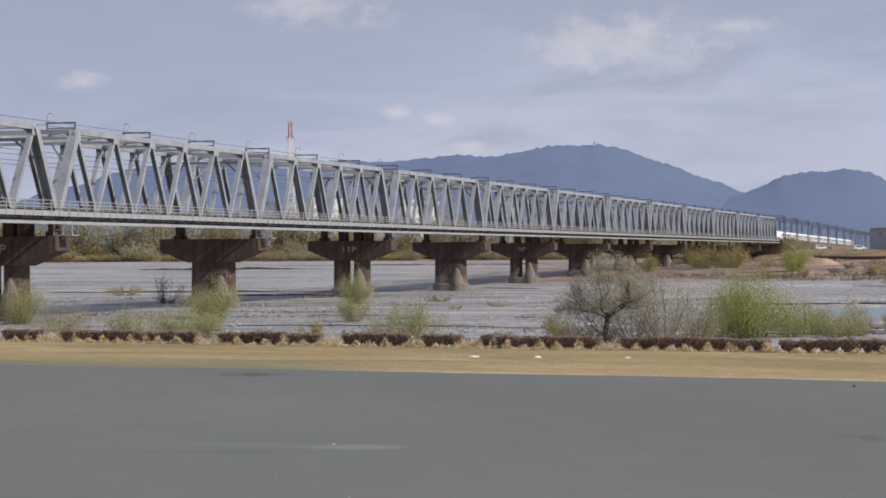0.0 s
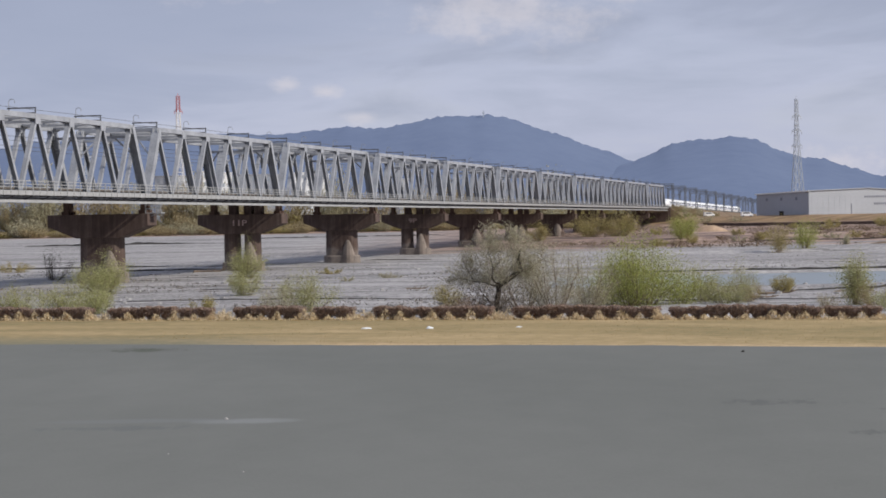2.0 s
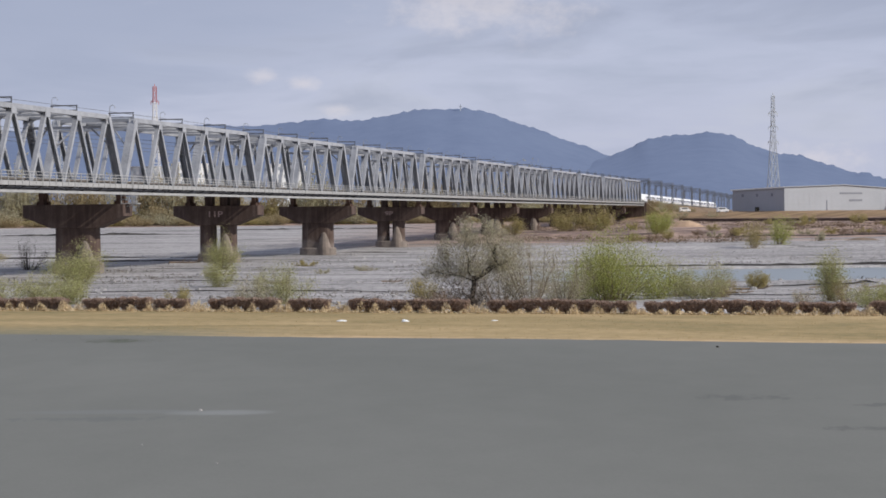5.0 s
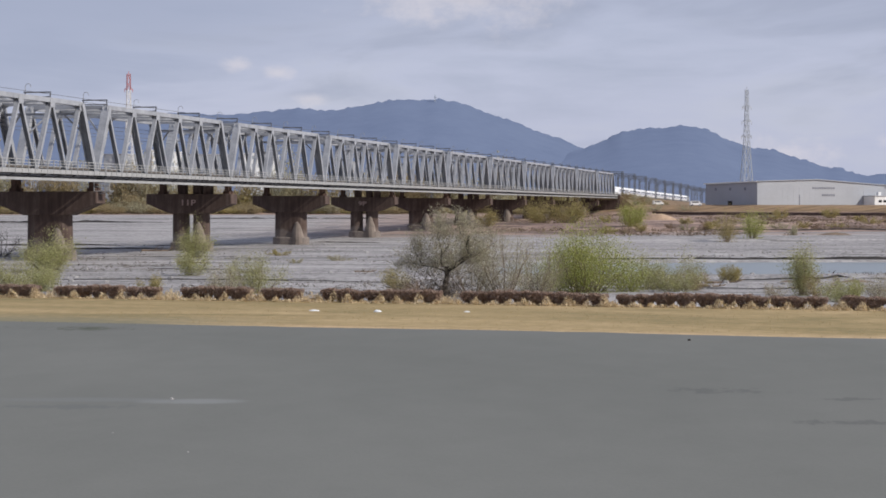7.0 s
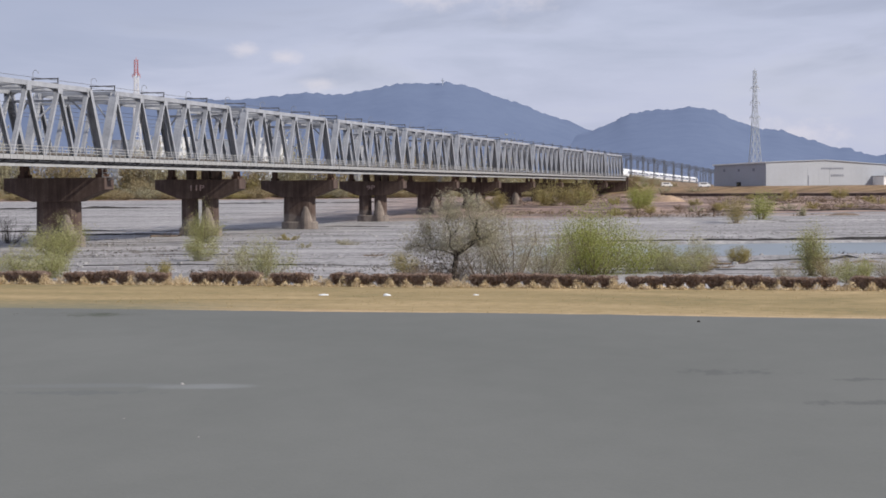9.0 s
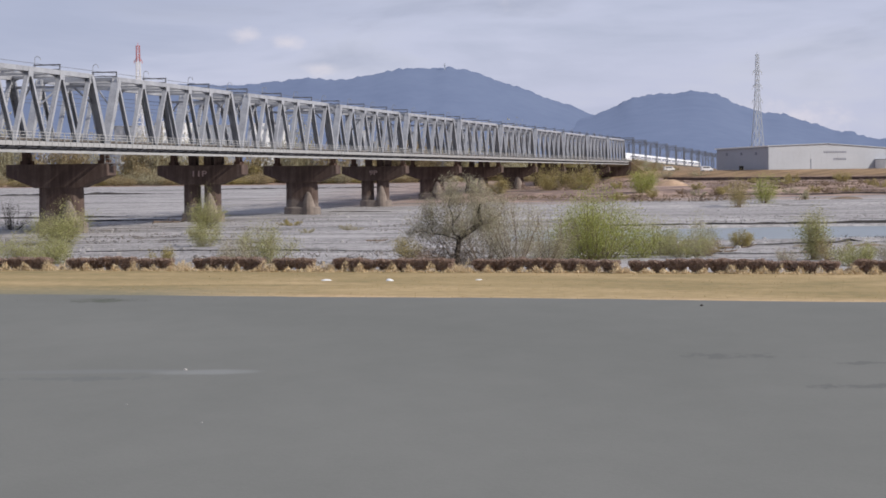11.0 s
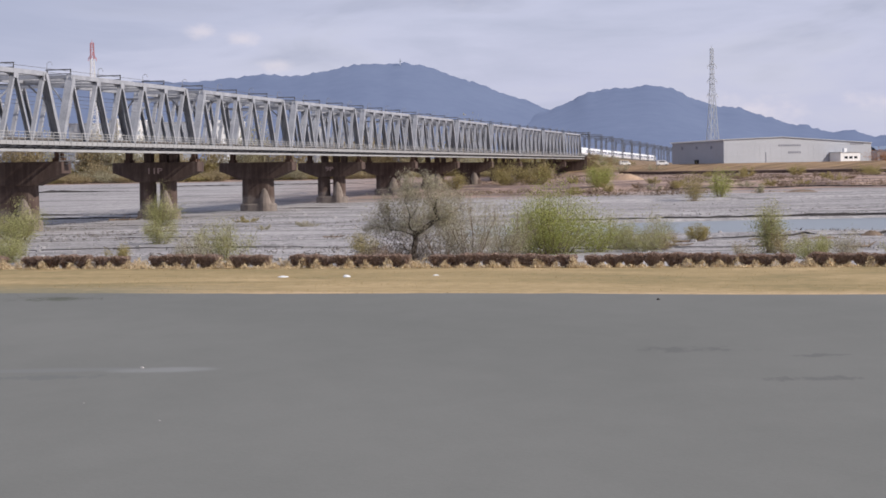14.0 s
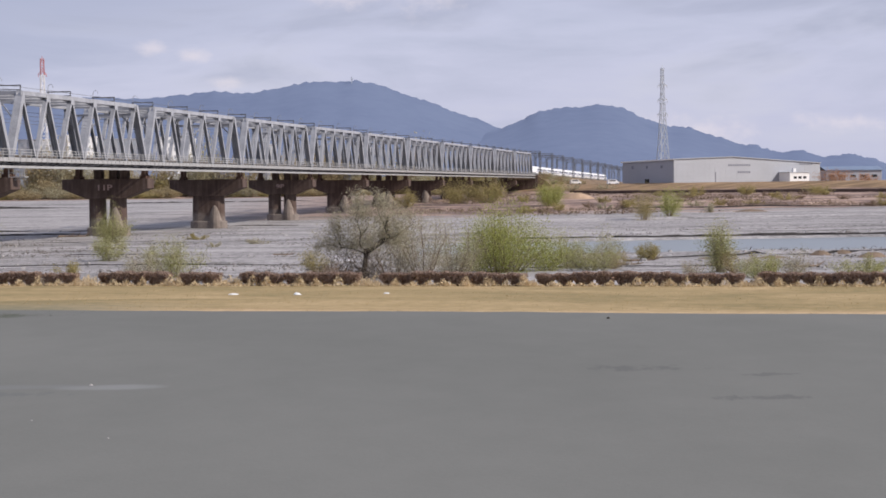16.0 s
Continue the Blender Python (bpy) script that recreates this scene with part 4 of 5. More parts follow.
# ---- plants ----
def rand_quads(rng, centres, length, width, up=0.0):
    """Small leaf or twig blades about the given centres, joined in one mesh."""
    n = len(centres)
    d = rng.normal(size=(n, 3))
    d[:, 2] = d[:, 2] * (1 - 0.5 * up) + up * 1.6
    d /= np.linalg.norm(d, axis=1)[:, None]
    s = np.cross(d, rng.normal(size=(n, 3)))
    s /= np.linalg.norm(s, axis=1)[:, None] + 1e-9
    ln = length * rng.uniform(0.6, 1.4, n)[:, None] / 2
    wd = width * rng.uniform(0.6, 1.4, n)[:, None] / 2
    c = np.asarray(centres)
    v = np.stack([c - d * ln, c + s * wd - d * ln * 0.2, c + d * ln, c - s * wd + d * ln * 0.2], 1).reshape(-1, 3)
    f = np.arange(4 * n).reshape(-1, 4)
    sh = Shape()
    sh.v, sh.f = [tuple(p) for p in v.tolist()], [tuple(q) for q in f.tolist()]
    return sh


def grow(rng, h, w, stems, lean=0.5, base=0.12):
    """Stems that rise and spread, each as a line of points; and the points along their twigs."""
    lines, tips = [], []
    for k in range(stems):
        a = rng.uniform(0, 2 * math.pi)
        r = math.sqrt(rng.uniform(0.03, 1.0))
        p0 = np.array([math.cos(a) * base * w * r, math.sin(a) * base * w * r, -0.1])
        reach = np.array([math.cos(a) * w * 0.5 * r, math.sin(a) * w * 0.5 * r, h * rng.uniform(0.55, 1.0) * (1 - 0.5 * r)])
        pts = []
        for i in range(6):
            q = i / 5
            p = p0 * (1 - q) + np.array([reach[0] * q ** 0.8, reach[1] * q ** 0.8, reach[2] * q]) + rng.normal(size=3) * 0.03 * h * q
            pts.append(p)
        lines.append(pts)
        for i in range(1, 6):
            for j in range(4):
                q = rng.uniform(0, 1)
                at = pts[i - 1] * (1 - q) + pts[i] * q
                out = rng.normal(size=3) * np.array([1, 1, 0.7])
                out[2] += lean
                tip = at + out / np.linalg.norm(out) * h * rng.uniform(0.06, 0.17)
                tips.append((at, tip))
    return lines, tips


def shrub(name, h, w, leaf, twig, leaves, twigs, seed, label, category="bush", group="", stems=16, leaf_size=0.2, low=0.1, thick=0.014):
    """A many-stemmed bush: stems, bare twigs and a ragged crown of leaves. Built at the origin."""
    rng = np.random.default_rng(seed)
    t = thing(name, Matrix.Identity(4), label, category, group)
    lines, tips = grow(rng, h, w, stems)
    s = Shape()
    for pts in lines:
        r = thick * h * 0.5
        s.tube(pts[::2] + [pts[-1]], [r, r * 0.7, r * 0.45, r * 0.15], 4)
    tagged(part("stem_clump", s, BARK if twig is BARK else TWIG_BROWN, t), kind="stuff")
    at = np.array([a for a, b in tips])
    tip = np.array([b for a, b in tips])
    if twigs:
        i = rng.integers(0, len(tips), twigs)
        q = rng.uniform(0.2, 1.1, (twigs, 1))
        c = at[i] * (1 - q) + tip[i] * q + rng.normal(size=(twigs, 3)) * 0.05 * h
        c[:, 2] = np.maximum(c[:, 2], 0.08)
        tagged(part("brushwood", rand_quads(rng, c, 0.11 * h, 0.024, 0.5), twig, t), kind="stuff")
    if leaves:
        i = rng.integers(0, len(tips), leaves)
        i = i[(tip[i][:, 2] > low * h)]
        q = rng.uniform(0.3, 1.15, (len(i), 1))
        c = at[i] * (1 - q) + tip[i] * q + rng.normal(size=(len(i), 3)) * 0.08 * h
        c[:, 2] = np.maximum(c[:, 2], 0.08)
        tagged(part("crown", rand_quads(rng, c, leaf_size, leaf_size * 0.5, 0.25), leaf, t), kind="stuff")
    return t


def on_land(x, y, turn=0.0, sink=0.05):
    return Matrix.Translation((x, y, land(x, y) - sink)) @ pose(0, 0, 0, 0, 0, turn)


def old_tree():
    """The gnarled tree behind the hedge: a dark forked trunk, crooked limbs and a ragged grey-green crown."""
    rng = np.random.default_rng(21)
    t = thing("gnarled_tree", on_land(0.3, 166.5), "gnarled dark tree with grey-green spring twigs behind the hedge", "tree")
    V = lambda *p: np.array(p, float)
    limbs = []
    limbs.append(([V(-0.2, 0, -0.2), V(-0.1, 0, 1.0), V(0.05, 0, 1.9), V(0.0, 0, 2.6)], [0.20, 0.16, 0.15, 0.12]))
    limbs.append(([V(0.0, 0, 2.3), V(0.7, 0.1, 2.7), V(1.5, 0.2, 3.3), V(1.95, 0.2, 3.6), V(1.7, 0.1, 4.4), V(1.9, 0, 5.3)], [0.14, 0.14, 0.13, 0.12, 0.09, 0.05]))
    limbs.append(([V(0.0, 0, 2.4), V(-0.5, -0.2, 3.0), V(-0.4, -0.4, 4.0), V(-0.8, -0.2, 5.2), V(-0.5, 0, 6.2)], [0.12, 0.10, 0.08, 0.06, 0.03]))
    limbs.append(([V(0.0, 0, 2.2), V(-1.0, 0.3, 2.6), V(-2.0, 0.5, 2.7), V(-3.2, 0.6, 3.0), V(-4.0, 0.6, 2.7)], [0.10, 0.09, 0.07, 0.05, 0.03]))
    limbs.append(([V(1.5, 0.2, 3.3), V(2.4, 0.5, 3.5), V(3.2, 0.6, 4.1), V(4.0, 0.6, 4.6)], [0.08, 0.07, 0.05, 0.03]))
    limbs.append(([V(1.8, 0.1, 4.4), V(1.2, -0.3, 5.4), V(1.0, -0.3, 6.4)], [0.07, 0.05, 0.03]))
    limbs.append(([V(-0.4, -0.3, 3.6), V(0.3, -0.8, 4.6), V(0.2, -0.9, 5.6)], [0.06, 0.05, 0.03]))
    limbs.append(([V(-0.1, 0, 0.5), V(-0.9, -0.3, 1.2), V(-1.6, -0.3, 2.1)], [0.08, 0.06, 0.03]))
    limbs.append(([V(0.0, 0, 0.4), V(0.8, -0.2, 1.1), V(1.5, -0.2, 1.9)], [0.07, 0.05, 0.03]))
    limbs.append(([V(-2.0, 0.5, 2.7), V(-2.5, 0.3, 3.6), V(-2.9, 0.2, 4.4)], [0.05, 0.04, 0.02]))
    part("trunk", Shape().tube(limbs[0][0], [r * 1.45 for r in limbs[0][1]], 8), BARK, t)
    tips = []
    for pts, rad in limbs[1:]:
        part("limb", Shape().tube(pts, [r * (1.75 if not tips else 0.7) for r in rad], 6), BARK, t)
        for i in range(1, len(pts)):
            for _ in range(9):
                q = rng.uniform()
                at = pts[i - 1] * (1 - q) + pts[i] * q
                d = rng.normal(size=3) + V(0, 0, 0.35)
                d /= np.linalg.norm(d)
                tips.append((at, at + d * rng.uniform(0.5, 1.5)))
    knots = np.array([p for pts, rad in limbs[1:] for p in pts[1:]])
    for _ in range(420):  # fine branches out to a wide ragged crown
        d = rng.normal(size=3)
        low_lobe = rng.uniform() < 0.22
        b = (V(-2.8, 0, 3.3) if low_lobe else V(0.4, 0, 4.7)) + d / np.linalg.norm(d) * rng.uniform(0.4, 1.0) ** 0.6 * (V(1.9, 1.2, 1.3) if low_lobe else V(3.5, 2.0, 3.1))
        if b[2] < 2.2 or noise.noise((b[0] * 0.9, b[1] * 0.9, b[2] * 0.9 + 3.0)) < -0.08:
            continue
        a = knots[np.argmin(np.linalg.norm(knots - b, axis=1))]
        tips.append((a * 0.45 + b * 0.55 + rng.normal(size=3) * 0.15, b))
    s = Shape()
    for a, b in tips:
        m = (a + b) / 2 + rng.normal(size=3) * 0.1
        s.tube([a, m, b], [0.016, 0.011, 0.006], 3)
    tagged(part("branchwork", s, TWIG_BROWN, t), kind="stuff")
    at, tip = np.array([a for a, b in tips]), np.array([b for a, b in tips])
    i = rng.integers(0, len(tips), 5200)
    q = rng.uniform(0.25, 1.25, (len(i), 1))
    c = at[i] * (1 - q) + tip[i] * q + rng.normal(size=(len(i), 3)) * 0.28
    tagged(part("brushwood", rand_quads(rng, c, 0.55, 0.02, 0.2), TWIG, t), kind="stuff")
    i = rng.integers(0, len(tips), 18000)
    i = i[tip[i][:, 2] > 2.6]
    q = rng.uniform(0.4, 1.2, (len(i), 1))
    c = at[i] * (1 - q) + tip[i] * q + rng.normal(size=(len(i), 3)) * 0.26
    tagged(part("crown", rand_quads(rng, c, 0.13, 0.06), LEAF_OLIVE, t), kind="stuff")
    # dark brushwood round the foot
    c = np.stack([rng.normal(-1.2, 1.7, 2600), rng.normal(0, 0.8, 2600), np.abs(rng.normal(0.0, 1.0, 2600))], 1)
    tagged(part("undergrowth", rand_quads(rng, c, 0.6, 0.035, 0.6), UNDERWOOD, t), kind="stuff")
    return t


old_tree()

G1 = "bushes on the gravel behind the hedge"
def plant(name, x, y, h, w, leaf, twig, nl, nt, stems, label, size):
    """A bush on the land: kind, place, height, width, leaf and twig materials, their amounts, stems, label, leaf size."""
    global planted
    planted += 1
    if y < 260:
        h, w = h * 1.28, w * 1.15
    t = shrub(name, h, w, leaf, twig, int(nl * (4.6 if y < 260 else 3.6)), int(nt * 0.7), 99 + planted, label, "bush", G1 if y < 260 else "", stems, size * 0.7)
    t.matrix_basis = on_land(x, y)


planted = 0
plant("bare_tree", 5.2, 169, 6.0, 6.2, LEAF_OLIVE, TWIG, 2600, 2000, 16, "thin bare grey-brown saplings behind the hedge", 0.14)
plant("bare_tree", 8.2, 172, 5.6, 4.6, LEAF_PALE, TWIG, 1300, 1300, 11, "thin olive saplings beside the green willow", 0.13)
plant("bare_tree", 2.6, 172, 6.6, 5.0, LEAF_OLIVE, TWIG, 2000, 1600, 11, "thin bare grey saplings beside the gnarled tree", 0.14)
plant("willow", 13.2, 177, 6.0, 6.6, LEAF_FRESH, TWIG, 3900, 900, 30, "bright green budding willow bush behind the hedge", 0.2)
plant("willow", 10.2, 180, 3.4, 3.4, LEAF_FRESH, TWIG, 1200, 500, 16, "bright green low willow bush", 0.2)
plant("willow", 16.6, 178, 3.2, 3.6, LEAF_FRESH, TWIG, 1000, 500, 16, "bright green low willow bush", 0.2)
plant("bush", 19.1, 183, 3.3, 4.6, LEAF_PALE, TWIG, 1900, 900, 16, "pale green thin bush on the gravel", 0.16)
plant("bush", 24.6, 197, 3.6, 2.8, LEAF_PALE, TWIG, 700, 900, 9, "sparse upright bush with pale leaves", 0.16)
plant("bush", 22.6, 181, 2.0, 4.8, LEAF_SCRUB, TWIG_BROWN, 500, 2000, 16, "low tangle of brown brushwood", 0.14)
plant("bush", 30.5, 209, 1.9, 2.8, LEAF_SCRUB, TWIG, 1100, 300, 10, "low yellow-green bush on gravel", 0.18)
plant("bush", 30.4, 168, 4.7, 1.3, LEAF_PALE, TWIG, 2100, 700, 14, "tall narrow pale green bush", 0.17)
plant("bush", 31.7, 167, 2.2, 3.6, LEAF_SCRUB, TWIG_BROWN, 400, 1700, 14, "low brown brushwood beside a green bush", 0.14)
plant("bush", 31.6, 157, 2.3, 3.8, LEAF_PALE, TWIG, 1500, 700, 14, "low pale olive bush behind the hedge", 0.16)
plant("bush", 35.0, 158, 2.6, 3.2, LEAF_OLIVE, TWIG, 500, 1300, 12, "bare grey low bush behind the hedge", 0.14)
plant("bush", 38.8, 153, 1.8, 4.4, LEAF_PALE, TWIG, 1300, 700, 14, "low pale olive bush behind the hedge", 0.16)
plant("bush", -39.2, 181, 3.0, 6.8, LEAF_PALE, TWIG, 2600, 1300, 24, "broad pale green thin bush", 0.16)
plant("bush", -36.0, 176, 2.4, 4.4, LEAF_PALE, TWIG, 1500, 900, 16, "broad pale green thin bush", 0.16)
plant("willow", -45.8, 230, 4.8, 7.6, LEAF_PALE, TWIG, 3000, 700, 20, "yellow-green bush at the pier foot", 0.22)
plant("willow", -36.2, 287, 6.4, 5.4, LEAF_PALE, TWIG, 2800, 500, 20, "yellow-green bush at the pier foot", 0.22)
plant("bush", -27.2, 216, 3.1, 3.8, LEAF_PALE, TWIG, 1400, 500, 14, "small fresh green bush on gravel", 0.17)
plant("bush", -16.4, 174, 3.7, 5.0, LEAF_PALE, TWIG, 1900, 1100, 18, "thin pale green bush behind the hedge", 0.16)
plant("bush", -20.0, 186, 2.6, 4.2, LEAF_OLIVE, TWIG, 500, 1300, 14, "thin grey bush on the gravel", 0.14)
plant("bush", -26.0, 176, 1.6, 2.2, LEAF_SCRUB, TWIG, 700, 300, 8, "small olive shrub behind the hedge", 0.15)
plant("bare_bush", -66.4, 297, 6.6, 6.2, LEAF_OLIVE, BARK, 0, 1500, 16, "dark leafless shrub near a pier", 0.1)
plant("bush", -62.5, 209, 5.0, 4.6, LEAF_PALE, TWIG, 2600, 600, 18, "yellow-green bush at the pier foot", 0.18)
plant("bush", -58.0, 176, 2.6, 6.2, LEAF_OLIVE, TWIG, 900, 1700, 18, "thin olive bush behind the hedge", 0.15)
plant("bush", -48.0, 172, 2.4, 5.0, LEAF_PALE, TWIG, 700, 1300, 16, "thin grey-green bush behind the hedge", 0.15)
plant("bush", -86.0, 352, 2.6, 9.0, LEAF_SCRUB, TWIG_BROWN, 1100, 1300, 20, "low yellowed scrub on the gravel", 0.2)
plant("bush", -14.2, 274, 1.2, 4.0, LEAF_OLIVE, TWIG_BROWN, 500, 600, 12, "low grey-brown scrub tuft", 0.16)
plant("bush", -19.5, 262, 0.9, 3.0, LEAF_OLIVE, TWIG_BROWN, 350, 400, 10, "low grey-brown scrub tuft", 0.16)
plant("bush", -25.2, 305, 1.3, 4.8, LEAF_SCRUB, TWIG_BROWN, 700, 500, 12, "low yellowed scrub tuft", 0.18)
plant("bush", -4.2, 178, 2.6, 2.2, LEAF_SCRUB, TWIG, 1100, 300, 9, "yellow-green young bush beside the gnarled tree", 0.15)
plant("willow", 53.6, 562, 10.2, 10.0, LEAF_FRESH, TWIG, 2600, 300, 22, "rounded green bush on the far bank", 0.42)
plant("bush", 61.5, 430, 8.6, 5.0, LEAF_SCRUB, TWIG_BROWN, 1300, 700, 12, "brown thin bush on the far bank", 0.3)
plant("willow", 68.6, 440, 9.4, 6.4, LEAF_FRESH, TWIG, 1500, 300, 16, "yellow-green bush on the far bank", 0.34)
plant("willow", 29.5, 600, 9.4, 13.0, LEAF_SCRUB, TWIG_BROWN, 2400, 700, 24, "yellow-green bush below the bridge", 0.42)
plant("willow", 38.5, 600, 9.8, 12.0, LEAF_SCRUB, TWIG_BROWN, 2400, 700, 24, "yellow-green bush below the bridge", 0.42)
plant("bush", 12.5, 560, 6.4, 9.0, LEAF_SCRUB, TWIG_BROWN, 1200, 700, 18, "yellowed bush below the bridge", 0.4)
plant("bush", 118.0, 690, 5.0, 9.0, LEAF_SCRUB, TWIG_BROWN, 900, 500, 14, "yellowed low bush on the levee foot", 0.4)
plant("bush", 137.0, 700, 5.6, 7.0, LEAF_SCRUB, TWIG, 1000, 300, 14, "yellow-green low bush on the levee foot", 0.4)
plant("bush", 160.0, 690, 5.0, 12.0, LEAF_SCRUB, TWIG_BROWN, 1100, 600, 18, "yellowed low bush on the levee foot", 0.4)
plant("bush", 92.0, 540, 2.2, 6.0, LEAF_OLIVE, TWIG_BROWN, 500, 600, 12, "dark low brushwood on the far bank", 0.3)
plant("bush", 83.0, 470, 3.0, 3.2, LEAF_OLIVE, TWIG_BROWN, 500, 300, 10, "grey-green low bush on the far bank", 0.28)
plant("bush", 112.0, 560, 1.8, 8.0, LEAF_SCRUB, TWIG_BROWN, 500, 700, 14, "brown low scrub on the far bank", 0.3)
plant("bush", 128.0, 590, 2.4, 9.0, LEAF_SCRUB, TWIG_BROWN, 600, 700, 14, "brown low scrub on the far bank", 0.3)
plant("bush", 78.0, 835, 5.0, 12.0, LEAF_SCRUB, TWIG_BROWN, 700, 900, 18, "brown scrub at the abutment foot", 0.4)
plant("bush", 90.0, 845, 4.5, 12.0, LEAF_OLIVE, TWIG_BROWN, 500, 1000, 18, "brown scrub at the abutment foot", 0.4)
plant("bush", 103.0, 835, 3.5, 12.0, LEAF_OLIVE, TWIG_BROWN, 400, 1000, 18, "brown scrub on the levee", 0.4)
plant("bush", 191.0, 795, 8.0, 17.0, LEAF_RUST, TWIG_BROWN, 1000, 300, 20, "rust-red scrub beside the warehouse", 0.6)
plant("bush", 205.0, 800, 7.0, 12.0, LEAF_RUST, TWIG_BROWN, 700, 300, 18, "rust-red scrub beside the warehouse", 0.6)
plant("willow", 12.0, 175, 6.2, 4.2, LEAF_FRESH, TWIG, 2400, 500, 16, "bright green budding willow bush behind the hedge", 0.2)
plant("bush", 20.8, 178, 2.6, 4.6, LEAF_PALE, TWIG, 1200, 900, 14, "pale green thin bush on the gravel", 0.16)
plant("bush", -42.2, 176, 2.7, 4.6, LEAF_PALE, TWIG, 1500, 800, 16, "broad pale green thin bush", 0.16)
plant("bush", -53.0, 190, 3.4, 5.4, LEAF_OLIVE, TWIG, 900, 1500, 16, "thin olive bush on the gravel", 0.16)
plant("bush", -18.6, 170, 2.4, 3.4, LEAF_OLIVE, TWIG, 500, 900, 12, "thin grey-green bush behind the hedge", 0.15)
plant("bush", 7.8, 171, 3.4, 3.4, LEAF_OLIVE, TWIG, 900, 1300, 12, "thin grey-brown brushwood behind the hedge", 0.14)
plant("bush", -2.6, 164, 1.6, 3.2, TWIG_BROWN, TWIG_BROWN, 400, 1100, 12, "brown brushwood at the foot of the gnarled tree", 0.12)
plant("bush", 27.5, 163, 1.6, 3.0, LEAF_OLIVE, TWIG_BROWN, 300, 900, 10, "low brown brushwood behind the hedge", 0.12)
plant("bush", 64.0, 520, 2.0, 5.0, LEAF_OLIVE, TWIG_BROWN, 400, 300, 10, "grey-green low bush on the far bank", 0.28)

# brushwood on the near slope of the railway embankment
brush = [shrub("slope_brush", 3.2, 6.5, leaf, TWIG_BROWN, 900, 900, 450 + k, "brown brushwood on the railway embankment slope", "bush", "brushwood on the embankment slope", 16, 0.4) for k, leaf in enumerate((LEAF_TAN, LEAF_OLIVE))]
slope_rnd = random.Random(3)
for i in range(22):
    m = slope_place(slope_rnd.uniform(3.0, 11.0), 5 + 6.5 * i + slope_rnd.uniform(-2, 2)) @ pose(0, 0, 0, 0, 0, slope_rnd.uniform(0, 360))
    if i < 2:
        brush[i].matrix_basis = m
    else:
        copy_thing(brush[i % 2], m)

# small scrub bushes scattered over the far bank
small = shrub("bank_bush", 2.6, 6.0, LEAF_SCRUB, TWIG_BROWN, 1100, 500, 401, "small yellowed bush on the far bank", "bush", "small bushes on the far bank", 14, 0.3)
small2 = shrub("bank_bush", 2.0, 5.0, TWIG_BROWN, TWIG_BROWN, 700, 700, 402, "small brown bush on the far bank", "bush", "small bushes on the far bank", 14, 0.3)
for i in range(30):
    y = 480 + 8.4 * i + rnd.uniform(-6, 6)
    x = rnd.uniform(0.075, 0.27) * y
    m = on_land(x, y, rnd.uniform(0, 360))
    if i < 2:
        (small, small2)[i].matrix_basis = m
    else:
        copy_thing((small, small2)[i % 2], m)

# scrub along the far bank, seen below the deck
kinds = []
for k, (h, w, leaf, twig) in enumerate(((11.5, 16.0, LEAF_TAN, TWIG), (10.5, 15.0, LEAF_TAN, TWIG), (13.0, 16.0, LEAF_OLIVE, TWIG), (9.5, 16.0, LEAF_SCRUB, TWIG_BROWN))):
    kinds.append(shrub("bank_scrub", h, w, leaf, twig, 2600, 1200, 300 + k, "yellowed scrub and bamboo on the far river bank", "bush", "scrub on the far bank", 26, 0.75))
n = 0
for i in range(180):
    x = -345 + (i // 2) * 4.6 + rnd.uniform(-3, 3)
    y = bank_line(x) + (-rnd.uniform(14, 30) if i % 2 else rnd.uniform(0, 12))
    if x > 64:
        break
    m = Matrix.Translation((x, y, land(x, y) - 0.3)) @ pose(0, 0, 0, 0, 0, rnd.uniform(0, 360)) @ Matrix.Diagonal((1, 1, rnd.uniform(1.3, 1.75) if i % 2 == 0 else rnd.uniform(0.4, 0.8), 1))
    if n < 4:
        kinds[n].matrix_basis = m
    else:
        copy_thing(kinds[rnd.randrange(4)], m)
    n += 1


# ---- hedge and dry grass ----
def hedge_bush(length, seed):
    """A row of clipped bushes grown together: flat on top, each one narrowing to its foot."""
    rng = np.random.default_rng(seed)
    t = thing("hedge_bush", Matrix.Identity(4), "low trimmed hedge bush, brown and leafless after winter", "hedge", "hedge along the lawn")
    cups = max(1, round(length / 1.25))
    pitch = length / cups
    cs, s = [], Shape()
    for k in range(cups):
        x0 = -length / 2 + (k + 0.5) * pitch + rng.uniform(-0.08, 0.08)
        top = rng.uniform(0.9, 1.02)
        n = int(1500 * pitch)
        z = rng.uniform(0.06, 1.0, n) ** 0.75 * top
        half = pitch * (0.2 + 0.35 * np.minimum(1.0, z / 0.68)) * (1 - 0.12 * (z / top) ** 8)
        x = x0 + rng.uniform(-1, 1, n) * half
        z += 0.04 * np.sin(x * 5.1 + seed)
        cs.append(np.stack([x, rng.uniform(-0.5, 0.5, n) * (0.55 + 0.45 * np.minimum(1.0, z / 0.5)), z], 1))
        for _ in range(7):
            q = rng.uniform(-1, 1, 2)
            s.tube([(x0 + 0.15 * q[0], 0.12 * q[1], -0.1), (x0 + 0.25 * q[0], 0.2 * q[1], 0.35), (x0 + 0.5 * q[0] * pitch, 0.35 * q[1], 0.8)], [0.035, 0.025, 0.01], 4)
    tagged(part("crown", rand_quads(rng, np.concatenate(cs), 0.17, 0.085, 0.3), HEDGE, t), kind="stuff")
    tagged(part("stem_clump", s, BARK, t), kind="stuff")
    return t


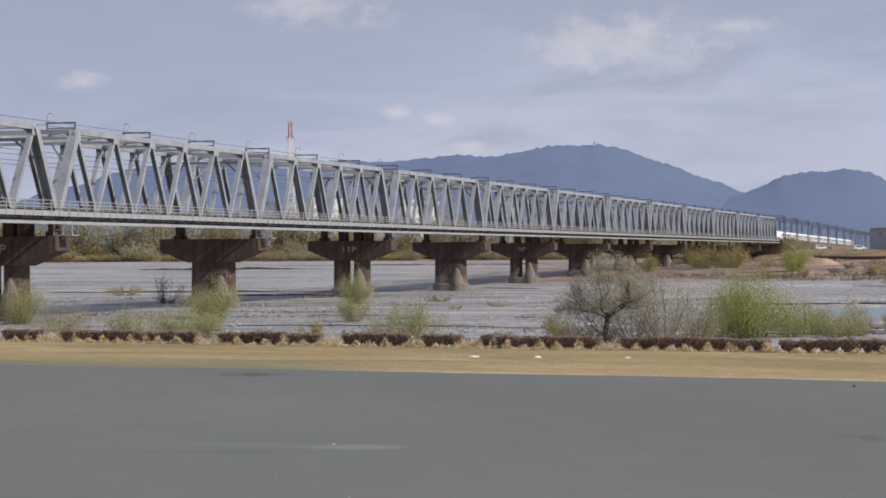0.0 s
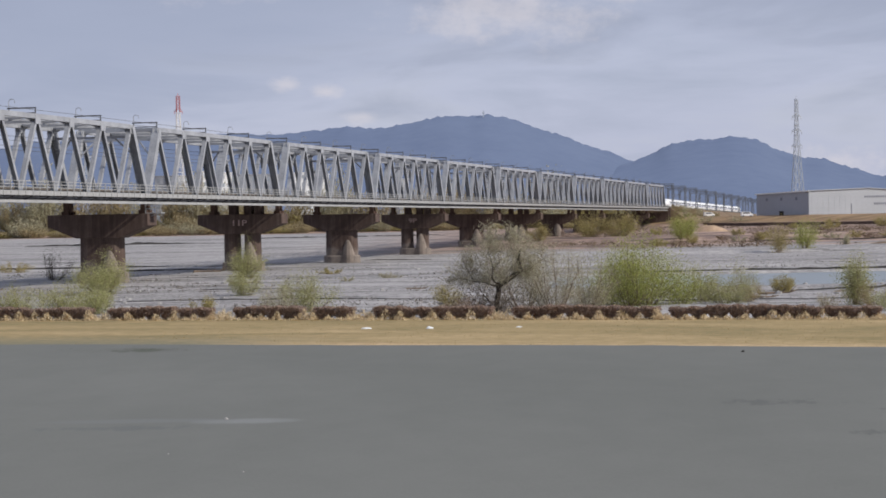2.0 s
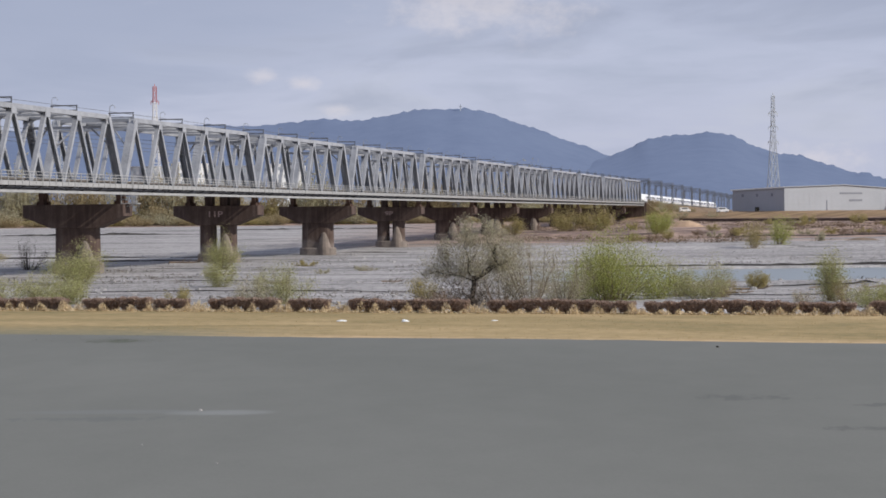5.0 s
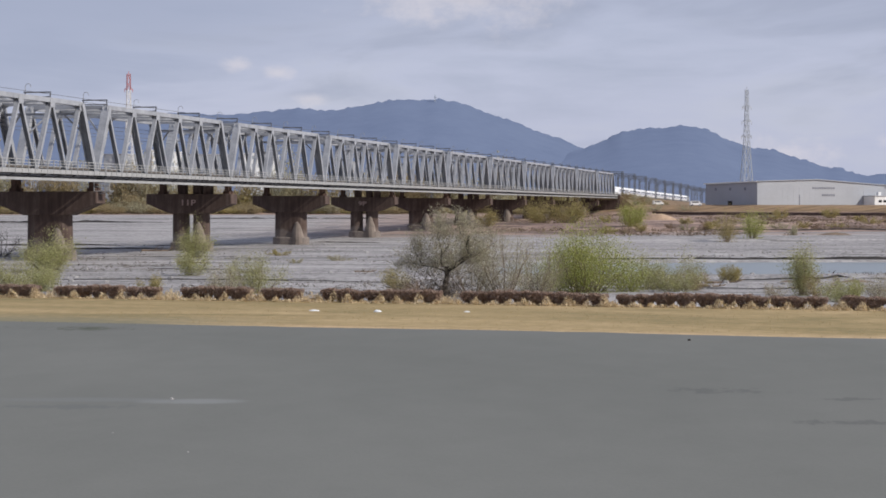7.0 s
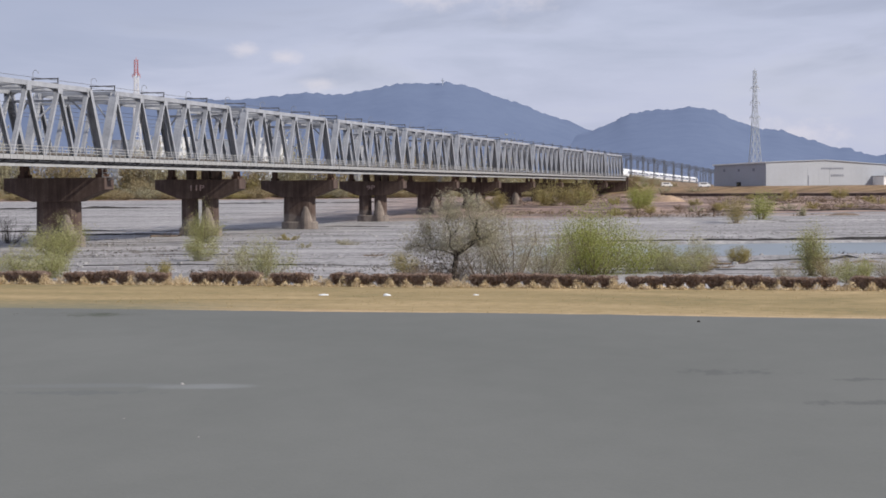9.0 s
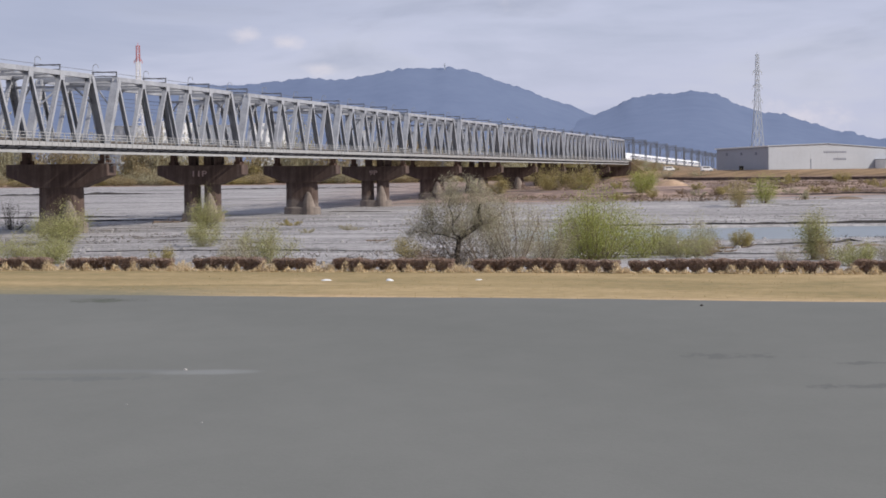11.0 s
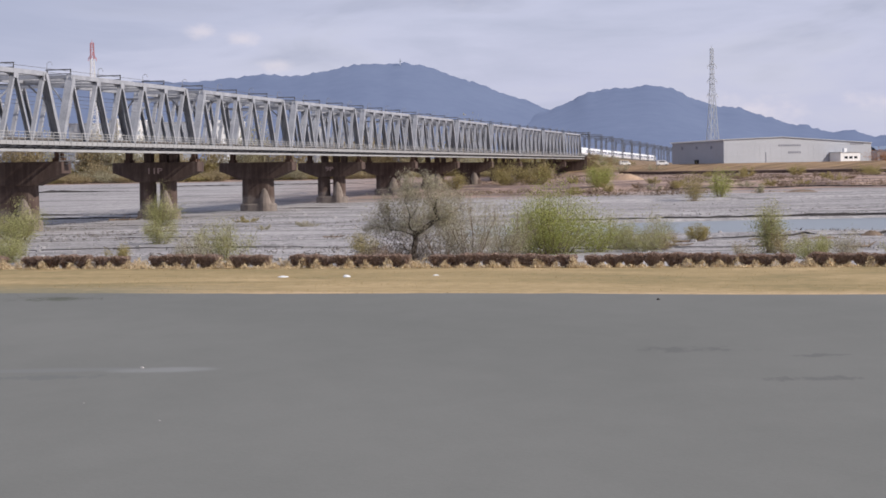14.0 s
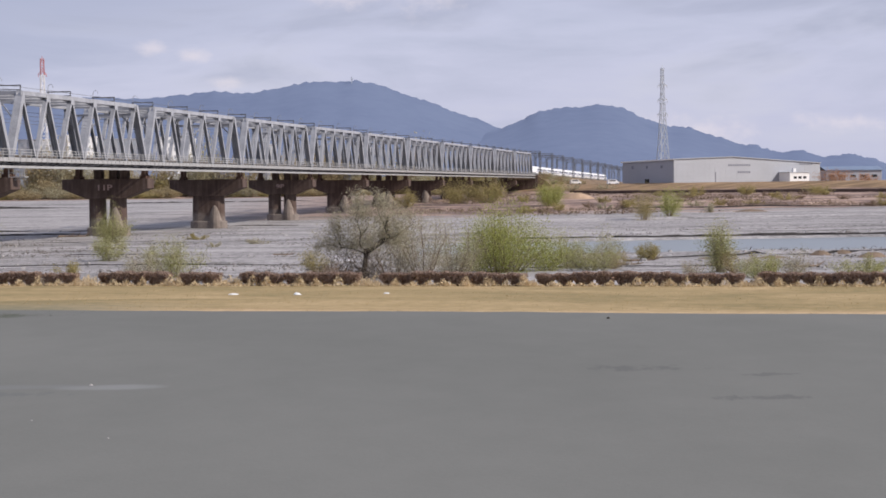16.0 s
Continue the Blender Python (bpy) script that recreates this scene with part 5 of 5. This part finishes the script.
def park(a, b, z=PARK_Z):
    p = ALONG * a + ACROSS * b
    return Matrix.Translation((p.x, p.y, z)) @ pose(0, 0, 0, 0, 0, math.degrees(math.atan2(ALONG.y, ALONG.x)))


models = [hedge_bush(L, 40 + i) for i, L in enumerate((1.4, 2.2, 3.0, 3.8, 2.6, 1.8))]
lens = (1.4, 2.2, 3.0, 3.8, 2.6, 1.8)
a, i, gaps, feet = -92.0, 0, [], []
while a < 72:
    k = i if i < 6 else rnd.randrange(6)
    L = lens[k]
    m = park(a + L / 2, HEDGE_LINE + 0.9 + rnd.uniform(-0.12, 0.12)) @ Matrix.Diagonal((1, 1, rnd.uniform(0.95, 1.04), 1))
    if i < 6:
        models[i].matrix_basis = m
    else:
        copy_thing(models[k], m)
    cups = max(1, round(L / 1.25))
    feet += [a + j * L / cups for j in range(cups + 1)]
    a += L * 0.96
    if rnd.random() < (0.3 if a < -30 else 0.2):
        wdt = rnd.uniform(0.5, 2.0)
        gaps.append((a, a + wdt))
        a += wdt
    i += 1
rng = np.random.default_rng(5)
pts = []
for a in feet:  # tufts between the feet of the bushes
    if rng.uniform() < 0.9:
        c = park(a + rng.uniform(-0.15, 0.15), HEDGE_LINE + rng.uniform(0.1, 0.35)).translation
        pts.append((c, rng.uniform(0.3, 0.9), 90))
for k in range(330):
    a = rng.uniform(-90, 70)
    c = park(a, HEDGE_LINE + rng.uniform(-0.15, 0.25)).translation
    pts.append((c, rng.uniform(0.12, 0.3), 30))
for g0, g1 in gaps:
    for k in range(int((g1 - g0) * 4) + 1):
        c = park(rng.uniform(g0, g1), HEDGE_LINE + rng.uniform(0.1, 1.5)).translation
        pts.append((c, rng.uniform(0.45, 1.0), 80))
cs = []
for c, hgt, m in pts:
    q = rng.normal(size=(m, 3)) * np.array([0.24, 0.16, 0.0])
    q[:, 2] = rng.uniform(0.1, 1.0, m) * hgt * (1 - 0.95 * np.minimum(1, np.abs(q[:, 0]) / 0.6))
    cs.append(q + np.array(c))
sh = rand_quads(rng, np.concatenate(cs), 0.3, 0.05, 0.8)
whole("dry_grass", sh, STRAW, "pale dry grass tufts along the hedge foot", "grass", kind="stuff")

# short lawn blades, uneven, over the strip of grass
n = 16000
c = np.stack([rng.uniform(-60, 50, n), rng.uniform(YARD_EDGE + 0.3, HEDGE_LINE, n)], 1)
keep = np.array([noise.noise((p[0] * 0.06, p[1] * 0.5, 0.0)) > -0.15 + 0.3 * rng.uniform() for p in c])
c = c[keep]
xy = c[:, :1] * np.array([[ALONG.x, ALONG.y]]) + c[:, 1:] * np.array([[ACROSS.x, ACROSS.y]])
LAWN = leafy("lawn blades", (0.34, 0.26, 0.12), (0.52, 0.40, 0.21), 0.3)
whole("lawn_grass", rand_quads(rng, np.column_stack([xy, np.full(len(xy), PARK_Z + 0.05)]), 0.06, 0.04, 0.1), LAWN, "short straw-coloured grass blades", "grass", kind="stuff")

# weeds creeping on to the grey ground
cs = []
for a0, b0, ra, rb, m in ((-52.3, YARD_EDGE - 4.6, 2.2, 1.0, 300), (-50.0, YARD_EDGE - 1.2, 5.0, 1.2, 160)):
    q = np.stack([rng.normal(a0, ra, m), np.minimum(rng.normal(b0, rb, m), b0 + rb)], 1)
    cs.append(q[:, :1] * np.array([[ALONG.x, ALONG.y]]) + q[:, 1:] * np.array([[ACROSS.x, ACROSS.y]]))
xy = np.concatenate(cs)
weeds = rand_quads(rng, np.column_stack([xy, np.full(len(xy), PARK_Z + 0.075)]), 0.2, 0.1, 0.0)
weeds.v = [(x, y, PARK_Z + 0.07 + 0.12 * max(0.0, z - PARK_Z - 0.07)) for x, y, z in weeds.v]
whole("weeds", weeds, leafy("dull weeds", (0.115, 0.12, 0.085), (0.165, 0.165, 0.115), 0.2), "dull low weeds at the edge of the grey ground", "weeds", kind="stuff")


# ---- stones, driftwood and litter ----
def boulder(sh, rng, x, y, z, r):
    """A rough low stone of a dozen or so facets."""
    up = [(math.cos(t) * r * rng.uniform(0.75, 1.2), math.sin(t) * r * rng.uniform(0.75, 1.2)) for t in np.arange(6) * math.pi / 3]
    k = len(sh.v)
    h = r * rng.uniform(0.5, 0.9)
    sh.v += [(x + p, y + q, z - 0.1 * r) for p, q in up] + [(x + p * 0.7, y + q * 0.7, z + h * rng.uniform(0.6, 0.9)) for p, q in up] + [(x, y, z + h)]
    for i in range(6):
        j = (i + 1) % 6
        sh.f += [(k + i, k + j, k + 6 + j, k + 6 + i), (k + 6 + i, k + 6 + j, k + 12)]


sh = Shape()
for _ in range(5200):
    y = rng.uniform(150, 420) if rng.uniform() < 0.8 else rng.uniform(150, 220)
    x = rng.uniform(-0.31, 0.28) * y
    if 0.297 * x + 0.955 * y < 142 or noise.noise((x * 0.05, y * 0.05, 1.7)) < rng.uniform(-0.5, 0.2):
        continue
    boulder(sh, rng, x, y, land(x, y), float(rng.uniform(0.07, 0.17) if rng.uniform() < 0.93 else rng.uniform(0.2, 0.4)))
whole("river_stones", sh, STONE, "loose pale cobbles strewn over the gravel", "stones", kind="stuff")


def heap_of(name, x, y, r, h, mat, label, category, seed):
    """A low uneven mound or drift."""
    rg = np.random.default_rng(seed)
    sh = Shape()
    rings = []
    for q in (1.0, 0.8, 0.5, 0.2):
        rings.append([Vector((math.cos(t) * r * q * (1 + 0.25 * noise.noise((math.cos(t) * 2, math.sin(t) * 2, seed + q))), 0.5 * math.sin(t) * r * q, h * (1 - q * q) * (1 + 0.4 * noise.noise((q * 3, t, seed))))) for t in np.linspace(0, 2 * math.pi, 15)[:-1]])
    sh.loft(rings)
    ob = whole(name, sh, mat, label, category)
    ob.matrix_basis = on_land(x, y, rg.uniform(-20, 20), 0.1)
    return ob


SAND = plain("tan earth heap", (0.42, 0.30, 0.21), 0.95, 0.0, 0.4, 0.3)
for k, (x, y, r, h) in enumerate(((49.5, 212, 1.4, 0.6), (53.0, 216, 1.2, 0.55), (52.8, 203, 1.9, 0.65), (43.0, 206, 2.2, 0.35), (36.0, 205, 2.0, 0.25))):
    heap_of("drift_mound", x, y, r, h, DRIFT, "brown heap of flood-borne driftwood on gravel", "driftwood", 60 + k)
heap_of("earth_mound", 72.0, 660, 6.5, 2.2, SAND, "tan heap of bare earth on the far bank", "earth heap", 70)
heap_of("drift_line", 93.0, 470, 4.5, 0.7, DRIFT, "dark flat drift line on the far gravel", "driftwood", 71)


def log(x, y, length, r, turn, mat, label):
    rg = np.random.default_rng(int(x * 10) % 1000)
    pts = [(length * (i / 5 - 0.5), rg.normal(0, 0.05) * length, r * 0.8 + 0.12 * length * (i == 5) * rg.uniform(0, 1)) for i in range(6)]
    sh = Shape().tube(pts, [r * (1 - 0.12 * i) for i in range(6)], 6)
    for i in (2, 3, 4):
        p = pts[i]
        sh.tube([p, (p[0] + 0.12 * length, p[1] + rg.normal(0, 0.1) * length, p[2] + 0.16 * length)], [r * 0.5, r * 0.15], 4)
    ob = whole("driftwood_log", sh, mat, label, "driftwood", "driftwood logs on the gravel")
    ob.matrix_basis = on_land(x, y, turn, 0.02)


for x, y, L, r, tn in ((-0.5, 161, 2.4, 0.10, 10), (-33.0, 262, 4.0, 0.16, 5), (-47.5, 330, 5.5, 0.2, -8), (-62.0, 240, 4.0, 0.16, 12), (25.5, 190, 3.2, 0.12, -10), (28.5, 200, 4.2, 0.12, 6), (40.5, 178, 3.4, 0.14, 18), (-22.0, 228, 3.0, 0.12, -6), (34.0, 186, 3.8, 0.14, 40), (-9.0, 230, 2.6, 0.12, 14)):
    log(x, y, L, r, tn, DRIFT, "dead brown driftwood log stranded on gravel")
log(117.5, 700, 7.0, 0.5, 35, STONE, "bleached white tree trunk stranded on the bank")


def sack(x, y, w, h, seed):
    """A crumpled white bag left on the lawn."""
    sh = Shape()
    rings = []
    for j in range(6):
        q = j / 5
        rings.append([Vector((math.cos(t) * w / 2 * math.cos(q * 1.45) * (1 + 0.3 * noise.noise((math.cos(t) * 1.5, q * 3, seed))), math.sin(t) * w / 3 * math.cos(q * 1.45), h * math.sin(q * 1.5) * (1 + 0.5 * noise.noise((math.cos(t), math.sin(t), seed + 5))))) for t in np.linspace(0, 2 * math.pi, 13)[:-1]])
    sh.loft(rings)
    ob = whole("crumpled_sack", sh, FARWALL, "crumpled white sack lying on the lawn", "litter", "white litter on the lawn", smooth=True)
    ob.matrix_basis = Matrix.Translation((x, y, PARK_Z + 0.02))


sack(-8.55, 131.3, 0.75, 0.09, 1.0)
sack(-4.3, 130.0, 0.5, 0.15, 2.0)
sack(1.57, 130.0, 0.45, 0.07, 3.0)

for x, y, r in ((-9.75, 71.0, 0.085), (-7.2, 55.7, 0.045), (-10.1, 60.4, 0.04)):
    one = Shape()
    boulder(one, rng, 0, 0, 0, r)
    ob = whole("pale_stone", one, STONE, "small pale stone on the grey ground", "stone", "stones on the grey ground")
    ob.matrix_basis = Matrix.Translation((x, y, PARK_Z + 0.06))
one = Shape()
boulder(one, rng, 0, 0, 0, 0.1)
ob = whole("dark_clod", one, BARK, "dark clod of earth on the grey ground", "clod")
ob.matrix_basis = Matrix.Translation((12.7, 102.0, PARK_Z + 0.06))

# ---- retaining wall at the foot of the levee ----
sh = Shape()
rings = []
for x in np.arange(88, 340, 6.0):
    y = bank_line(x) - 30
    z = land(x, y)
    rings.append([Vector((x, y - 0.4, z - 0.5)), Vector((x, y + 0.4, z - 0.5)), Vector((x, y + 0.4, z + 1.25)), Vector((x, y - 0.25, z + 1.25))])
sh.loft(rings)
whole("retaining_wall", sh, CONC_DARK, "low dark concrete wall at the levee foot", "wall", kind="structure")

mast = thing("summit_mast", Matrix.Translation((-0.004 * 4290, 4280, EYE + 0.0535 * 4290)), "tiny antenna mast on the mountain summit", "mast")
part("pole", Shape().beam((0, 0, -5), (0, 0, 10), 2.0, 2.0, (0, 1, 0)), LATTICE, mast)
part("platform", Shape().box((0, 0, 5), (6, 6, 1.2)), LATTICE, mast)


# ---- cut banks along old flood channels ----
# one dark colour for damp earth and for the shade on the bank faces
DAMP_SHADE = plain("damp earth with painted shade", (0.085, 0.08, 0.078), 0.9, 0.0, 0.5, 0.4, 0.3)


def cut_bank(x0, x1, y, h, k, slope=0.0):
    """A low undercut step across the gravel, dark on its face, running out at both ends."""
    sh = Shape()
    rings = []
    for x in np.arange(x0, x1, 1.5):
        yy = y + slope * (x - x0) + 3.0 * wobble(x, 0.03, k) + 0.9 * wobble(x, 0.25, k + 1)
        q = min(1.0, (x - x0) / 10.0, (x1 - x) / 10.0)
        hh = max(0.02, 0.62 * h * q * (0.8 + 0.7 * wobble(x, 0.12, k + 2) + 0.5 * wobble(x, 0.6, k + 3)))
        z = land(x, yy)
        rings.append([Vector((x, yy, z - 0.2)), Vector((x, yy - 0.12, z + hh)), Vector((x, yy + 0.5, z + hh)), Vector((x, yy + 2.5, z - 0.2))])
    sh.loft(rings)
    whole("cut_bank", sh, DAMP_SHADE, "cut bank along a dry flood channel, dark with damp and painted shade", "ground", kind="structure")


cut_bank(16, 110, 283, 0.55, 20, 0.0)
cut_bank(-75, -44, 346, 0.5, 24, 0.05)
cut_bank(-60, -42, 380, 0.35, 28, 0.0)
cut_bank(-28, -12, 405, 0.6, 32, 0.3)
cut_bank(-110, -60, 380, 0.55, 36, 0.0)
cut_bank(-150, -85, 610, 0.8, 40, 0.0)
cut_bank(-85, -15, 690, 0.8, 44, 0.0)
cut_bank(22, 60, 240, 0.25, 48, 0.1)
cut_bank(28, 75, 214, 0.25, 52, 0.05)
cut_bank(-38, -18, 236, 0.3, 56, 0.0)
cut_bank(-45, -5, 205, 0.2, 60, 0.0)
cut_bank(60, 190, 520, 0.5, 64, 0.0)
cut_bank(8, 40, 186, 0.2, 68, 0.0)
cut_bank(-52, -30, 296, 0.3, 72, 0.0)

# ---- low dead scrub over the far bank ----
cs = []
for _ in range(900):
    y = rng.uniform(455, 800)
    x = rng.uniform(0.02, 0.3) * y
    if y - 0.25 * x < 448 or y > bank_line(x) - 24 or noise.noise((x * 0.03, y * 0.02, 4.4)) < -0.1:
        continue
    z = land(x, y)
    q = rng.normal(size=(26, 3)) * np.array([1.6, 1.2, 0.0])
    q[:, 2] = np.abs(rng.normal(0, 0.35, 26))
    cs.append(q + np.array([x, y, z]))
whole("dead_scrub", rand_quads(rng, np.concatenate(cs), 0.9, 0.16, 0.5), leafy("dead brown scrub", (0.09, 0.065, 0.05), (0.30, 0.22, 0.14), 0.1), "low dead brown scrub scattered over the far bank", "scrub", kind="stuff")


# ---- flood debris on the near gravel ----
cs = []
for _ in range(760):
    y = rng.uniform(150, 340)
    x = rng.uniform(-0.31, 0.28) * y
    if 0.297 * x + 0.955 * y < 143 or noise.noise((x * 0.04, y * 0.09, 6.2)) < 0.02:
        continue
    q = rng.normal(size=(16, 3)) * np.array([1.1, 0.35, 0.0])
    q[:, 2] = np.abs(rng.normal(0, 0.1, 16)) + 0.03
    cs.append(q + np.array([x, y, land(x, y)]))
whole("flood_debris", rand_quads(rng, np.concatenate(cs), 0.55, 0.07, 0.1), leafy("dark flood debris", (0.07, 0.06, 0.052), (0.20, 0.17, 0.14), 0.0), "dark twiggy flood debris in lines on the gravel", "debris", kind="stuff")
